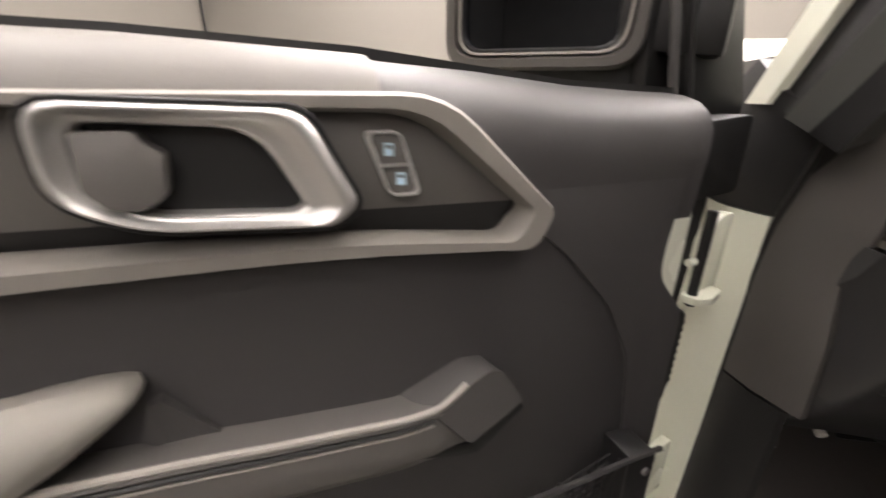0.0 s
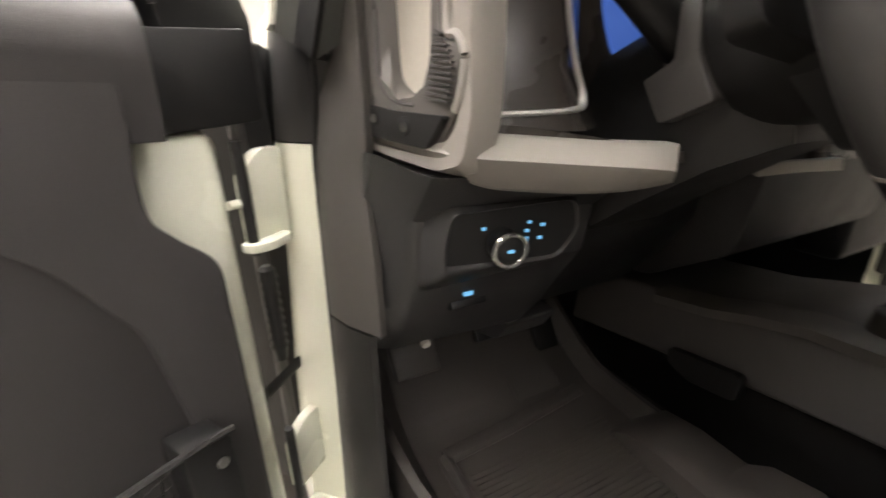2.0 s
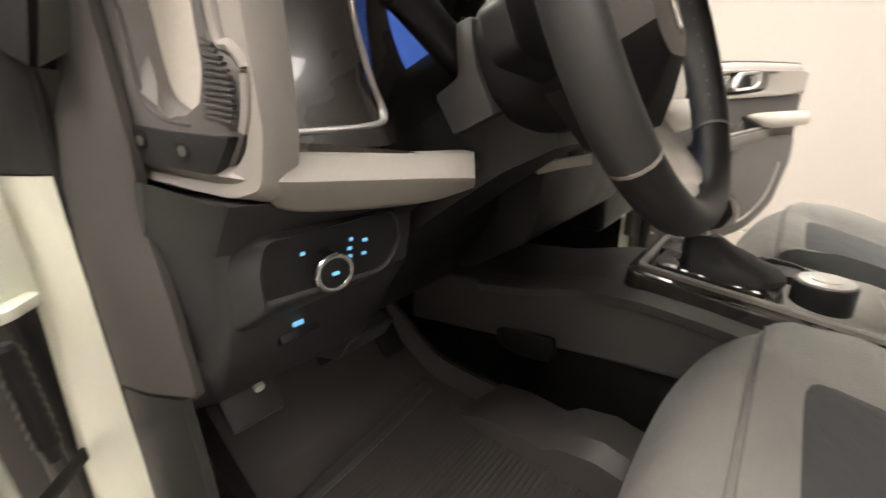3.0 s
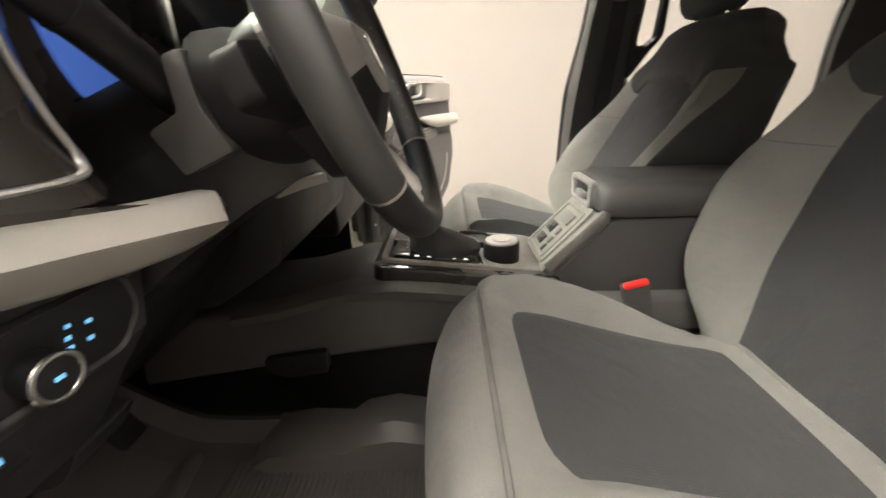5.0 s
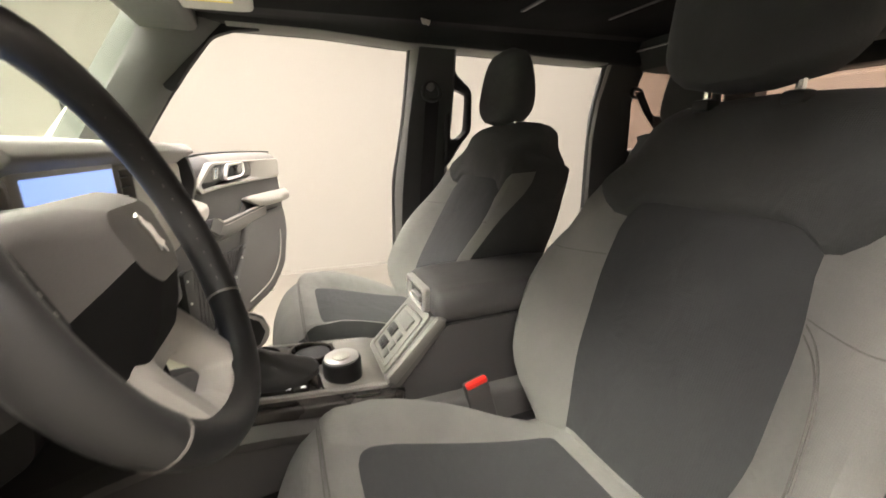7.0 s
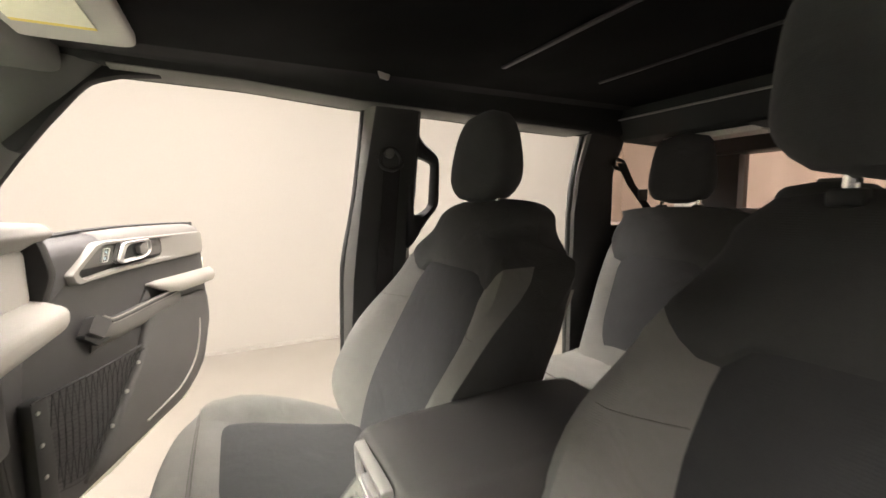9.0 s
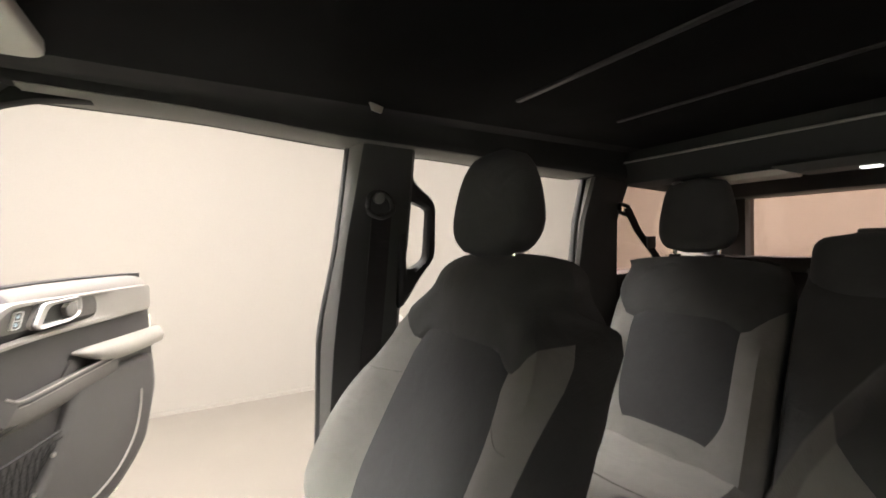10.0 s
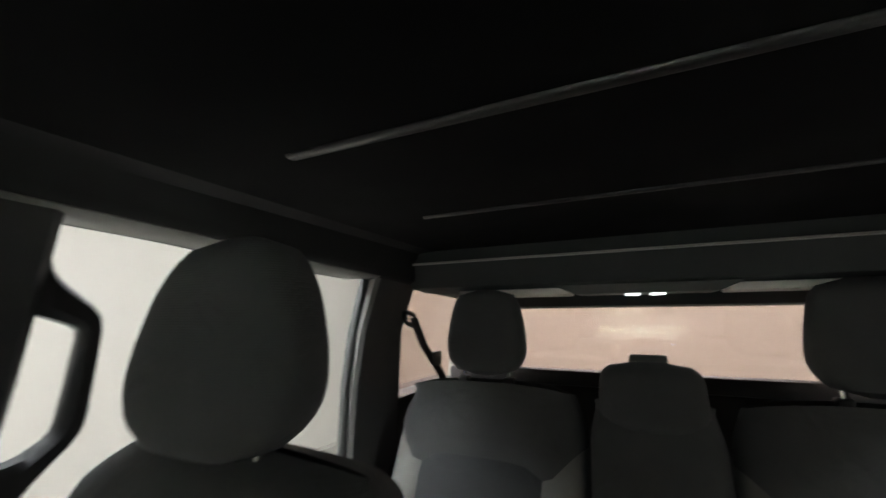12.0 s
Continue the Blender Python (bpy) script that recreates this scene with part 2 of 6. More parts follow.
def tube(pts, ra, rb=None, sides=10, loop=False, up=(0, 0, 1), n=6, power=2.0, bm=None, m=None, raw=False):
    """A rod with an elliptic section (ra along 'up', rb across) along a smooth path."""
    rb = ra if rb is None else rb
    path = [Vector(p) for p in pts] if raw else smooth_path(pts, n, loop)
    k, rings = len(path), []
    for i, p in enumerate(path):
        a = path[i - 1] if (i > 0 or loop) else p
        b = path[(i + 1) % k] if (i < k - 1 or loop) else p
        d = (b - a).normalized()
        side = d.cross(Vector(up))
        if side.length < 1e-4:
            side = d.cross(Vector((1, 0.3, 0)))
        side.normalize()
        top = side.cross(d).normalized()
        ring = []
        for j in range(sides):
            t = 2 * math.pi * j / sides
            c, s = math.cos(t), math.sin(t)
            e = 2 / power
            ring.append(p + side * rb * math.copysign(abs(c) ** e, c) + top * ra * math.copysign(abs(s) ** e, s))
        rings.append(ring)
    if loop:
        rings.append(rings[0])
        own = loft(rings, caps=False)
        bmesh.ops.remove_doubles(own, verts=own.verts, dist=1e-6)
    else:
        own = loft(rings)
    if m is not None:
        own.transform(m)
    return merge(bm, own)


def disc(c, r, depth, axis=(0, 0, 1), sides=24, bevel=0.002, bm=None):
    own = bmesh.new()
    bmesh.ops.create_cone(own, cap_ends=True, segments=sides, radius1=r, radius2=r, depth=depth)
    if bevel:
        rim = [e for e in own.edges if abs(e.verts[0].co.z - e.verts[1].co.z) < 1e-6]
        bmesh.ops.bevel(own, geom=rim, offset=bevel, segments=2, profile=0.5, affect="EDGES")
    q = Vector((0, 0, 1)).rotation_difference(Vector(axis).normalized()).to_matrix().to_4x4()
    own.transform(Matrix.Translation(c) @ q)
    return merge(bm, own)


def lerp(a, b, t):
    return a + (b - a) * t


def step(a, b, t):
    t = min(1, max(0, (t - a) / (b - a)))
    return t * t * (3 - 2 * t)


def skin(rows, cols, place, pick, closed_cols=False):
    """A grid of points place(i, j), its faces shared out among parts by pick(i, j); gives a bmesh for each part."""
    pts = [[Vector(place(i, j)) for j in range(cols + (0 if closed_cols else 1))] for i in range(rows + 1)]
    out = {}
    for i in range(rows):
        for j in range(cols):
            key = pick(i, j)
            if key is None:
                continue
            bm, cache = out.setdefault(key, (bmesh.new(), {}))

            def vert(a, b):
                b = b % cols if closed_cols else b
                if (a, b) not in cache:
                    cache[(a, b)] = bm.verts.new(pts[a][b])
                return cache[(a, b)]
            bm.faces.new((vert(i, j), vert(i, j + 1), vert(i + 1, j + 1), vert(i + 1, j)))
    return {k: v[0] for k, v in out.items()}


# ---- the room ----
def room():
    def slab(name, label, category, mat, *b):
        return tagged(part(name, rbox(*b, r=0), mat), label, category, kind="structure")
    slab("floor", "smooth grey-beige painted concrete studio floor", "floor", FLOORM, -4.6, 4.9, -5.6, 5.6, -0.1, 0)
    slab("ceiling", "plain white studio ceiling, out of view, with added light panels", "ceiling", WHITE, -4.6, 4.9, -5.6, 5.6, 3.6, 3.7)
    w = slab("wall_east", "cream painted studio wall beside the car", "wall", WALL, 4.2, 4.4, -5.9, 5.9, 0, 3.6)
    w.matrix_world = Matrix.Translation((4.19, 0, 0)) @ pose(0, 0, 0, 0, 0, -5) @ Matrix.Translation((-4.2, 0, 0))
    slab("wall_west", "cream painted studio wall beside the car", "wall", WALL, -4.5, -4.3, -5.6, 5.6, 0, 3.6)
    slab("wall_north", "cream painted studio wall ahead of the car", "wall", WALL, -4.6, 4.9, 4.4, 4.6, 0, 3.6)
    slab("wall_south", "cream painted studio wall behind the car", "wall", WALL, -4.6, 4.9, -5.5, -5.3, 0, 3.6)
    b = slab("baseboard", "thin white strip along the foot of the wall", "baseboard", WALL, 4.185, 4.2, -5.4, 4.6, 0, 0.035)
    b.matrix_world = w.matrix_world.copy()
    # unseen ceiling light panels, added and spread to light the cabin
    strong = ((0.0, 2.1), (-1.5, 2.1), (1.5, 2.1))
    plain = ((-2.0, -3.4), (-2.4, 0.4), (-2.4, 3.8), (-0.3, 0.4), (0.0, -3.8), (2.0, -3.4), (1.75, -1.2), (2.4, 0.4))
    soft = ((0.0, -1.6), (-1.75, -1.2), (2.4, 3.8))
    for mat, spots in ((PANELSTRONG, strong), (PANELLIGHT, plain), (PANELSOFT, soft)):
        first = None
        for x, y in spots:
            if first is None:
                first = thing("added_light_panel", "large square white light panel, unseen, added to light the car", "ceiling light", (x, y, 3.6), "studio ceiling lights")
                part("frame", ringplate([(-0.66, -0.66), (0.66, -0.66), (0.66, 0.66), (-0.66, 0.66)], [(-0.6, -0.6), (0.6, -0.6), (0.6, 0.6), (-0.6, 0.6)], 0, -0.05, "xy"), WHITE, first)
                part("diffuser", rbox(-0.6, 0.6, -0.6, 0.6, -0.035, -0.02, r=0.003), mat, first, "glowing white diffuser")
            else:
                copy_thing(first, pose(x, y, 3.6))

    cable = thing("wall_cable", "thin black cable hanging in the corner of the room", "cable")
    part("cord", tube([(-4.27, 4.36, 3.6), (-4.262, 4.355, 3.0), (-4.27, 4.36, 2.4), (-4.26, 4.352, 1.9)], 0.012, 0.012, 6), BLACK, cable)
    part("plug", tube([(-4.26, 4.352, 1.92), (-4.256, 4.35, 1.78)], 0.03, 0.03, 8), BLACK, cable)
    for y, z in ((3.2, 2.35), (2.2, 2.42)):
        hook = thing("wall_hook", "small dark hook on the wall", "hook", group="wall hooks")
        part("hook", tube([(-4.30, y, z + 0.14), (-4.26, y, z + 0.02), (-4.25, y, z - 0.08), (-4.27, y, z - 0.1)], 0.012, 0.03, 6), BLACK, hook)


room()


# ---- the car's shell ----
def mirrored(side):
    MIRROR[0] = float(side)


def bend(t, pts):
    """A point along a bent post, by its share of the way up."""
    k = min(len(pts) - 2, int(t * (len(pts) - 1)))
    return Vector(pts[k]).lerp(Vector(pts[k + 1]), t * (len(pts) - 1) - k)


def car_shell():
    car = thing("car_shell", "pale green-white off-road car shell with its doors open", "car", kind="structure")
    part("floor_pan", rbox(-0.74, 0.74, -1.95, 0.9, 0.62, 0.69, r=0.01), CARPET, car, "black carpeted cabin floor")
    part("firewall", rbox(-0.72, 0.72, 0.80, 0.86, 0.69, 1.30, r=0.01), CARPET, car)
    part("hood", prism(rounded([(0.66, 1.22), (0.66, 1.40), (0.78, 1.50), (1.60, 1.535), (1.95, 1.50), (1.95, 1.22)], 0.03), -0.70, 0.70, "yz", 0.02, 3), PAINT, car)
    part("cowl", rbox(-0.72, 0.72, 0.47, 0.68, 1.30, 1.415, r=0.01), BLACK, car)
    # sheet-like pillar trims: four corner posts each, lofted from foot to top
    for side in (-1, 1):
        mirrored(side)
        part("sill", rbox(0.66, 0.80, -1.42, 0.50, 0.58, 0.71, r=0.02, seg=3), PAINT, car)
        part("scuff_plate", rbox(0.62, 0.745, -0.40, 0.40, 0.70, 0.728, r=0.006), BLACK, car)
        part("hinge_pillar", loft([[(xa, 0.446, z), (xa + 0.008, 0.455, z), (xb, 0.495, z), (xb + 0.01, 0.66, z), (0.69, 0.66, z), (0.69, 0.46, z)] for z, xa, xb in ((1.268, 0.728, 0.757), (1.10, 0.731, 0.764), (0.92, 0.735, 0.776), (0.62, 0.742, 0.79))]), PAINT, car)
        part("pillar_foot", loft([[(0.728, 0.442, 1.27), (0.740, 0.46, 1.27), (0.760, 0.50, 1.27), (0.76, 0.62, 1.27), (0.68, 0.62, 1.27), (0.69, 0.44, 1.27)], [(0.725, 0.425, 1.33), (0.735, 0.445, 1.335), (0.752, 0.50, 1.36), (0.745, 0.60, 1.40), (0.68, 0.60, 1.40), (0.68, 0.40, 1.33)], [(0.722, 0.395, 1.385), (0.728, 0.41, 1.39), (0.742, 0.47, 1.41), (0.73, 0.56, 1.45), (0.67, 0.56, 1.45), (0.665, 0.40, 1.40)]]), BLACK, car, "black plastic pillar foot")
        part("door_seal", tube([(0.734, 0.448, 0.72), (0.731, 0.446, 0.95), (0.727, 0.444, 1.15), (0.724, 0.441, 1.26), (0.720, 0.405, 1.38)], 0.004, 0.005), BLACK, car)
        kick = [(1.455, 0.0, 0.724), (1.36, 0.0, 0.726), (1.285, 0.0, 0.733), (1.268, 0.004, 0.734), (1.25, 0.014, 0.735), (1.222, 0.020, 0.737), (1.19, 0.016, 0.739), (1.15, 0.008, 0.740), (1.052, 0.004, 0.742)]
        part("kick_panel", loft([[(xo - 0.010, 0.437, z), (xo - 0.022, 0.398 + 0.5 * d, z), (0.697, 0.356 + d, z), (0.690, 0.347 + d, z), (0.682, 0.350 + d, z), (0.676, 0.70, z), (0.69, 0.70, z), (xo - 0.012, 0.46, z)] for z, d, xo in kick]), KICKM, car, "grey pillar kick panel", 60)
        part("kick_panel", loft([[(xo - 0.012, 0.440, z), (xo - 0.024, 0.402 + d, z), (0.700, 0.366 + d, z), (0.692, 0.364 + d, z), (0.688, 0.38 + d, z), (0.664, 0.74, z), (0.70, 0.74, z), (xo - 0.014, 0.47, z)] for z, d, xo in ((1.047, 0.0, 0.743), (1.03, 0.002, 0.744), (0.93, 0.004, 0.748), (0.80, 0.004, 0.752), (0.69, -0.01, 0.756))]), CHAR, car, "black lower kick panel")
        hm = Matrix.Translation((0.770, 0.452, 0)) @ pose(0, 0, 0, 0, 0, -42)
        hinge = part("door_hinge", prism(rounded([(-0.010, 1.165), (-0.010, 1.268), (0.020, 1.268), (0.040, 1.252), (0.047, 1.240), (0.047, 1.165)], [0.004, 0.004, 0.012, 0.010, 0.008, 0.004]), 0.0, 0.014, "xz", 0.004, m=hm), PAINT, car, "painted door hinge")
        part("lip", prism(rounded([(0.0, 0.010), (0.0, -0.014), (0.040, -0.020), (0.060, -0.010), (0.060, 0.010)], 0.008), 1.160, 1.170, "xy", 0.003, m=hm), PAINT, hinge)
        part("rib", tube([hm @ Vector((0.046, 0.004, 1.214)), hm @ Vector((0.066, 0.006, 1.214))], 0.005, 0.005, 8), PAINT, hinge)
        part("pin", tube([(0.806, 0.420, 1.155), (0.806, 0.420, 1.278)], 0.006, 0.006, 10), BLACK, hinge)
        hinge = part("door_hinge", prism(rounded([(-0.010, 0.80), (-0.010, 0.90), (0.020, 0.90), (0.040, 0.885), (0.047, 0.875), (0.047, 0.80)], [0.004, 0.004, 0.012, 0.010, 0.008, 0.004]), 0.0, 0.014, "xz", 0.004, m=hm), PAINT, car, "painted door hinge")
        part("pin", tube([(0.806, 0.420, 0.79), (0.806, 0.420, 0.91)], 0.006, 0.006, 10), BLACK, hinge)
        part("hinge_well", prism([(0.762, 0.535), (0.90, 0.66), (0.90, 0.70), (0.74, 0.70), (0.74, 0.62)], 0.66, 1.385, "xy", 0.006), BLACK, car, "black sheet behind the hinges")
        part("well_rib", tube([(0.80, 0.545, 0.72), (0.80, 0.542, 1.0), (0.803, 0.546, 1.28), (0.80, 0.55, 1.40)], 0.010, 0.010, 8), PANEL, car, "grey body seam")
        part("check_strap", tube([(0.775, 0.50, 0.955), (0.80, 0.475, 0.952), (0.825, 0.45, 0.95)], 0.010, 0.004, 8), BLACK, car, "dark metal check strap")
        part("cable_boot", loft([[(0.798 + r * math.cos(t), 0.462 + r * math.sin(t), z) for t in [2 * math.pi * k / 12 for k in range(12)]] for z, r in [(1.125, 0.006), (1.12, 0.010)] + [(1.115 - 0.006 * k, 0.0115 if k % 2 else 0.0095) for k in range(19)] + [(0.99, 0.007)]]), BLACK, car, "black ribbed rubber cable boot")
        part("fender", rbox(0.74, 0.92, 0.70, 1.75, 0.75, 1.33, r=0.04, seg=3), PAINT, car)
        rings = []
        for t in (0, 0.25, 0.5, 0.75, 1.0):
            i0 = Vector((0.61, 0.45, 1.45)).lerp(Vector((0.56, 0.20, 1.79)), t)
            o0 = Vector((0.722, 0.385, 1.352)).lerp(Vector((0.628, 0.045, 1.79)), t) + Vector((0, 0.0, 0.045)) * math.sin(math.pi * t) * 0.6
            mid = (i0 + o0) / 2 + Vector((-0.015, -0.03, 0.0))
            back = Vector((0.03, 0.05, 0.03))
            rings.append([i0, i0.lerp(mid, 0.5) + Vector((-0.006, -0.012, 0)), mid, o0.lerp(mid, 0.35) + Vector((-0.004, -0.008, 0)), o0, o0 + back, i0 + back])
        part("pillar_trim", loft(rings), PILLAR, car, "grey-green front pillar trim")
        seal, skin_ = [], []
        for t in (0, 0.165, 0.333, 0.5, 0.667, 0.83, 1.0):
            o0 = Vector((0.722, 0.385, 1.352)).lerp(Vector((0.628, 0.045, 1.79)), t) + Vector((0, 0.0, 0.045)) * math.sin(math.pi * t) * 0.6
            l1 = bend(t, ((0.738, 0.480, 1.395), (0.722, 0.433, 1.493), (0.70, 0.30, 1.64), (0.655, 0.09, 1.80)))
            l0 = bend(t, ((0.753, 0.520, 1.395), (0.736, 0.475, 1.50), (0.71, 0.345, 1.65), (0.668, 0.14, 1.80)))
            seal.append([o0 + Vector((-0.004, 0.004, 0)), o0 + Vector((0.006, -0.006, 0)), (o0 + l1) / 2 + Vector((0.012, -0.008, 0)), l1, l1 + Vector((-0.03, 0.02, 0)), o0 + Vector((-0.02, 0.03, 0))])
            skin_.append([l1 + Vector((0.002, -0.004, 0)), l1 + Vector((0.012, 0.0, 0)), l0, l0 + Vector((-0.04, 0.05, 0)), l1 + Vector((-0.03, 0.03, 0))])
        part("pillar_seal", loft(seal), BLACK, car, "black rubber seal of the front pillar")
        part("pillar_skin", loft(skin_), PAINT, car, "pale painted outer pillar")
        rail = ((0.12, 1.790), (0.035, 1.787), (-0.20, 1.781), (-0.32, 1.772), (-0.475, 1.760), (-0.65, 1.755), (-0.80, 1.750), (-0.99, 1.739), (-1.28, 1.729), (-1.98, 1.70))
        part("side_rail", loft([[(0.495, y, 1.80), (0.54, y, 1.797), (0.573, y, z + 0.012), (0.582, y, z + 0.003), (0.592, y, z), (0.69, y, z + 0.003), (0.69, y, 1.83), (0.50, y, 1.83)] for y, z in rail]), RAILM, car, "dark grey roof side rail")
        part("rail_flange", loft([[(0.590, y, z - 0.001), (0.596, y, z - 0.004), (0.684, y, z - 0.004), (0.694, y, z + 0.001), (0.694, y, z + 0.02), (0.590, y, z + 0.004)] for y, z in rail[1:-1]]), FLANGEM, car, "grey flange over the door opening")
        part("rail_seal", tube([(0.699, y, z + 0.003) for y, z in rail[1:-1]], 0.006, 0.007, 8), BLACK, car, "black roof seal")
        part("corner_gusset", prism(rounded([(-0.12, 1.787), (-0.05, 1.781), (0.02, 1.774), (0.075, 1.755), (0.125, 1.70), (0.17, 1.64), (0.195, 1.605), (0.22, 1.63), (0.10, 1.81), (-0.12, 1.81)], 0.015, 3), 0.624, 0.655, "yz", 0.005), RAILM, car, "rounded corner of the door opening")
        # middle pillar
        front = [(1.768, 0.69, -0.506, 0.605, -0.521, -0.658), (1.525, 0.705, -0.473, 0.635, -0.480, -0.645), (1.355, 0.715, -0.438, 0.652, -0.459, -0.625), (1.276, 0.72, -0.430, 0.660, -0.451, -0.620), (1.146, 0.725, -0.426, 0.668, -0.443, -0.615), (0.935, 0.735, -0.420, 0.680, -0.436, -0.615), (0.70, 0.74, -0.415, 0.685, -0.430, -0.62)]
        rear = [(1.735, 0.69, -1.335, 0.610, -1.315, -1.505), (1.59, 0.70, -1.300, 0.632, -1.282, -1.462), (1.45, 0.705, -1.285, 0.645, -1.270, -1.475), (1.0, 0.72, -1.290, 0.675, -1.285, -1.50), (0.70, 0.73, -1.30, 0.69, -1.30, -1.50)]
        for name, rows, label in (("pillar_post", front, "black middle pillar trim"), ("pillar_rear", rear, "black rear pillar trim")):
            part(name, loft([[(xi, yi - 0.016, z), (xi + 0.003, yi - 0.005, z), (xi + 0.012, yi, z), (xo - 0.022, yo - 0.008, z), (xo + 0.02, yo - 0.02, z), (xo + 0.02, b, z), (xi + 0.012, b, z), (xi, b + 0.012, z)] for z, xo, yo, xi, yi, b in rows]), POSTM, car, label)
            part("pillar_edge", loft([[(xi + 0.004, yi - 0.004, z), (xi + 0.014, yi + 0.004, z), (xo - 0.026, yo - 0.004, z), (xo - 0.021, yo - 0.008, z), (xo - 0.022, yo - 0.014, z), (xi + 0.010, yi - 0.008, z)] for z, xo, yo, xi, yi, b in rows]), EDGEM, car, "grey pillar edge")
            part("pillar_seal", tube([(xo - 0.009, yo - 0.006, z) for z, xo, yo, xi, yi, b in rows], 0.009, 0.010), SEALM, car, "grey rubber door seal")
        handle = rounded([(-0.62, 1.75), (-0.655, 1.72), (-0.66, 1.68), (-0.722, 1.63), (-0.716, 1.487), (-0.672, 1.44), (-0.638, 1.39), (-0.61, 1.36)], 0.02, 3)
        hole = rounded([(-0.640, 1.632), (-0.648, 1.632), (-0.660, 1.628), (-0.704, 1.612), (-0.692, 1.487), (-0.665, 1.468), (-0.65, 1.463), (-0.636, 1.462)], 0.012, 3)
        part("grab_handle", ringplate(handle, hole, 0.665, 0.632, "yz", 0.006), BLACK, car, "black grab handle behind the pillar")
        part("quarter_panel", rbox(0.66, 0.80, -1.97, -1.42, 0.62, 1.40, r=0.02), BLACK, car)
        part("corner_post", loft([[(0.43, -1.90, z), (0.56, -1.90, z), (0.58 + dx, -1.93, z), (0.58 + dx, -1.97, z), (0.43, -1.97, z)] for z, dx in ((1.38, 0.01), (1.80, 0.0))]), BLACK, car)
        part("quarter_window", loft([[(x, -1.95, z), (x, -1.41, z), (x + 0.004, -1.41, z), (x + 0.004, -1.95, z)] for x, z in ((0.725, 1.39), (0.67, 1.77))]), PRIVACY, car, "rose-tinted rear side window").visible_shadow = False
    mirrored(1)
    part("tailgate", rbox(-0.70, 0.70, -1.99, -1.91, 0.62, 1.445, r=0.015), BLACK, car)
    part("window_ledge", rbox(-0.60, 0.60, -1.92, -1.88, 1.40, 1.452, r=0.01), BLACK, car)
    part("rear_header", rbox(-0.62, 0.62, -1.98, -1.84, 1.658, 1.82, r=0.015), BLACK, car)
    part("rear_window", rbox(-0.60, 0.60, -1.945, -1.94, 1.43, 1.68, r=0), PRIVACY, car, "rose-tinted rear window").visible_shadow = False
    # roof
    part("roof_skin", rbox(-0.68, 0.68, -2.0, 0.2, 1.815, 1.84, r=0.01), PAINT, car)
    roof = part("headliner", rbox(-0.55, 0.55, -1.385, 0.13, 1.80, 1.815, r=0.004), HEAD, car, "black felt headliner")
    for y, w in ((-0.735, 0.007), (-1.04, 0.005)):
        part("roof_rib", rbox(-0.335, 0.335, y - w, y + w, 1.7955, 1.804, r=0.005, seg=3), RIBM, roof, "raised black seam across the roof")
    part("rear_trim", prism([(-1.385, 1.812), (-1.385, 1.77), (-1.40, 1.758), (-1.455, 1.708), (-1.54, 1.698), (-1.62, 1.73), (-1.86, 1.74), (-1.86, 1.812)], -0.60, 0.60, "yz", 0.004), REARTRIM, car, "dark grey rear roof trim")
    part("trim_lip", rbox(-0.56, 0.56, -1.390, -1.378, 1.7655, 1.7705, r=0.002), GREY, car)
    # inserts whitened to hold the light from the rear window
    for s in (-1, 1):
        part("trim_insert", rbox(min(s * 0.17, s * 0.47), max(s * 0.17, s * 0.47), -1.60, -1.50, 1.682, 1.70, r=0.004), WHITE, car)
    part("windshield_header", rbox(-0.60, 0.60, 0.10, 0.24, 1.755, 1.83, r=0.02, seg=3), PILLAR, car)
    part("windshield", loft([[(-x, y, z), (x, y, z), (x, y + 0.006, z), (-x, y + 0.006, z)] for x, y, z in ((0.63, 0.465, 1.42), (0.58, 0.21, 1.79))]), WINDSHIELD, car, "faintly green windshield").visible_shadow = False
    for x in (-0.76, 0.76):
        for y in (1.28, -1.62):
            wheel = part("wheel", disc((x, y, 0.40), 0.40, 0.25, (1, 0, 0), 40, 0.05), RUBBER, car, "black tyre on its wheel")
            part("rim", disc((x + (0.125 if x > 0 else -0.125), y, 0.40), 0.22, 0.02, (1, 0, 0), 32, 0.006), DARKRIM, wheel, "dark wheel rim")
    lamp = thing("roof_lamp", "slim dark roof lamp with two small lit bulbs", "roof lamp")
    part("housing", prism(rounded([(-0.20, 0), (-0.15, -0.022), (0.15, -0.022), (0.20, 0)], 0.01), -1.57, -1.47, "xz", 0.003, m=Matrix.Translation((0, 0, 1.703))), PILLAR, lamp)
    for x in (-0.032, 0.022):
        part("bulb", rbox(x - 0.017, x + 0.017, -1.535, -1.505, 1.677, 1.683, r=0.003), LED, lamp, "lit white bulb")
    clip = thing("coat_hook", "small pale clip on the roof rail", "hook")
    part("clip", prism([(-0.020, 0.009), (0.020, 0.009), (0.013, -0.005), (-0.013, -0.005)], 0, 0.005, "xz", 0.0006, 1, m=Matrix.Translation((0.476, -0.502, 1.790)) @ pose(0, 0, 0, 0, 0, -62)), LIGHTGREY, clip)


REARTRIM = material("rear_trim", (0.034, 0.0365, 0.035), 0.8, 0, 0.08, 900, 8, 0.25, spec=0.25)
DARKRIM = material("wheel_rim", (0.10, 0.10, 0.10), 0.4, 0.8, 0.1, 200, 10, 0.05)
POSTM = material("post_trim", (0.035, 0.0345, 0.0335), 0.6, 0, 0.1, 900, 8, 0.25)
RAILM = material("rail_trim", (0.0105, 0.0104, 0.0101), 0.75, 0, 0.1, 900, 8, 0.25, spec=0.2)
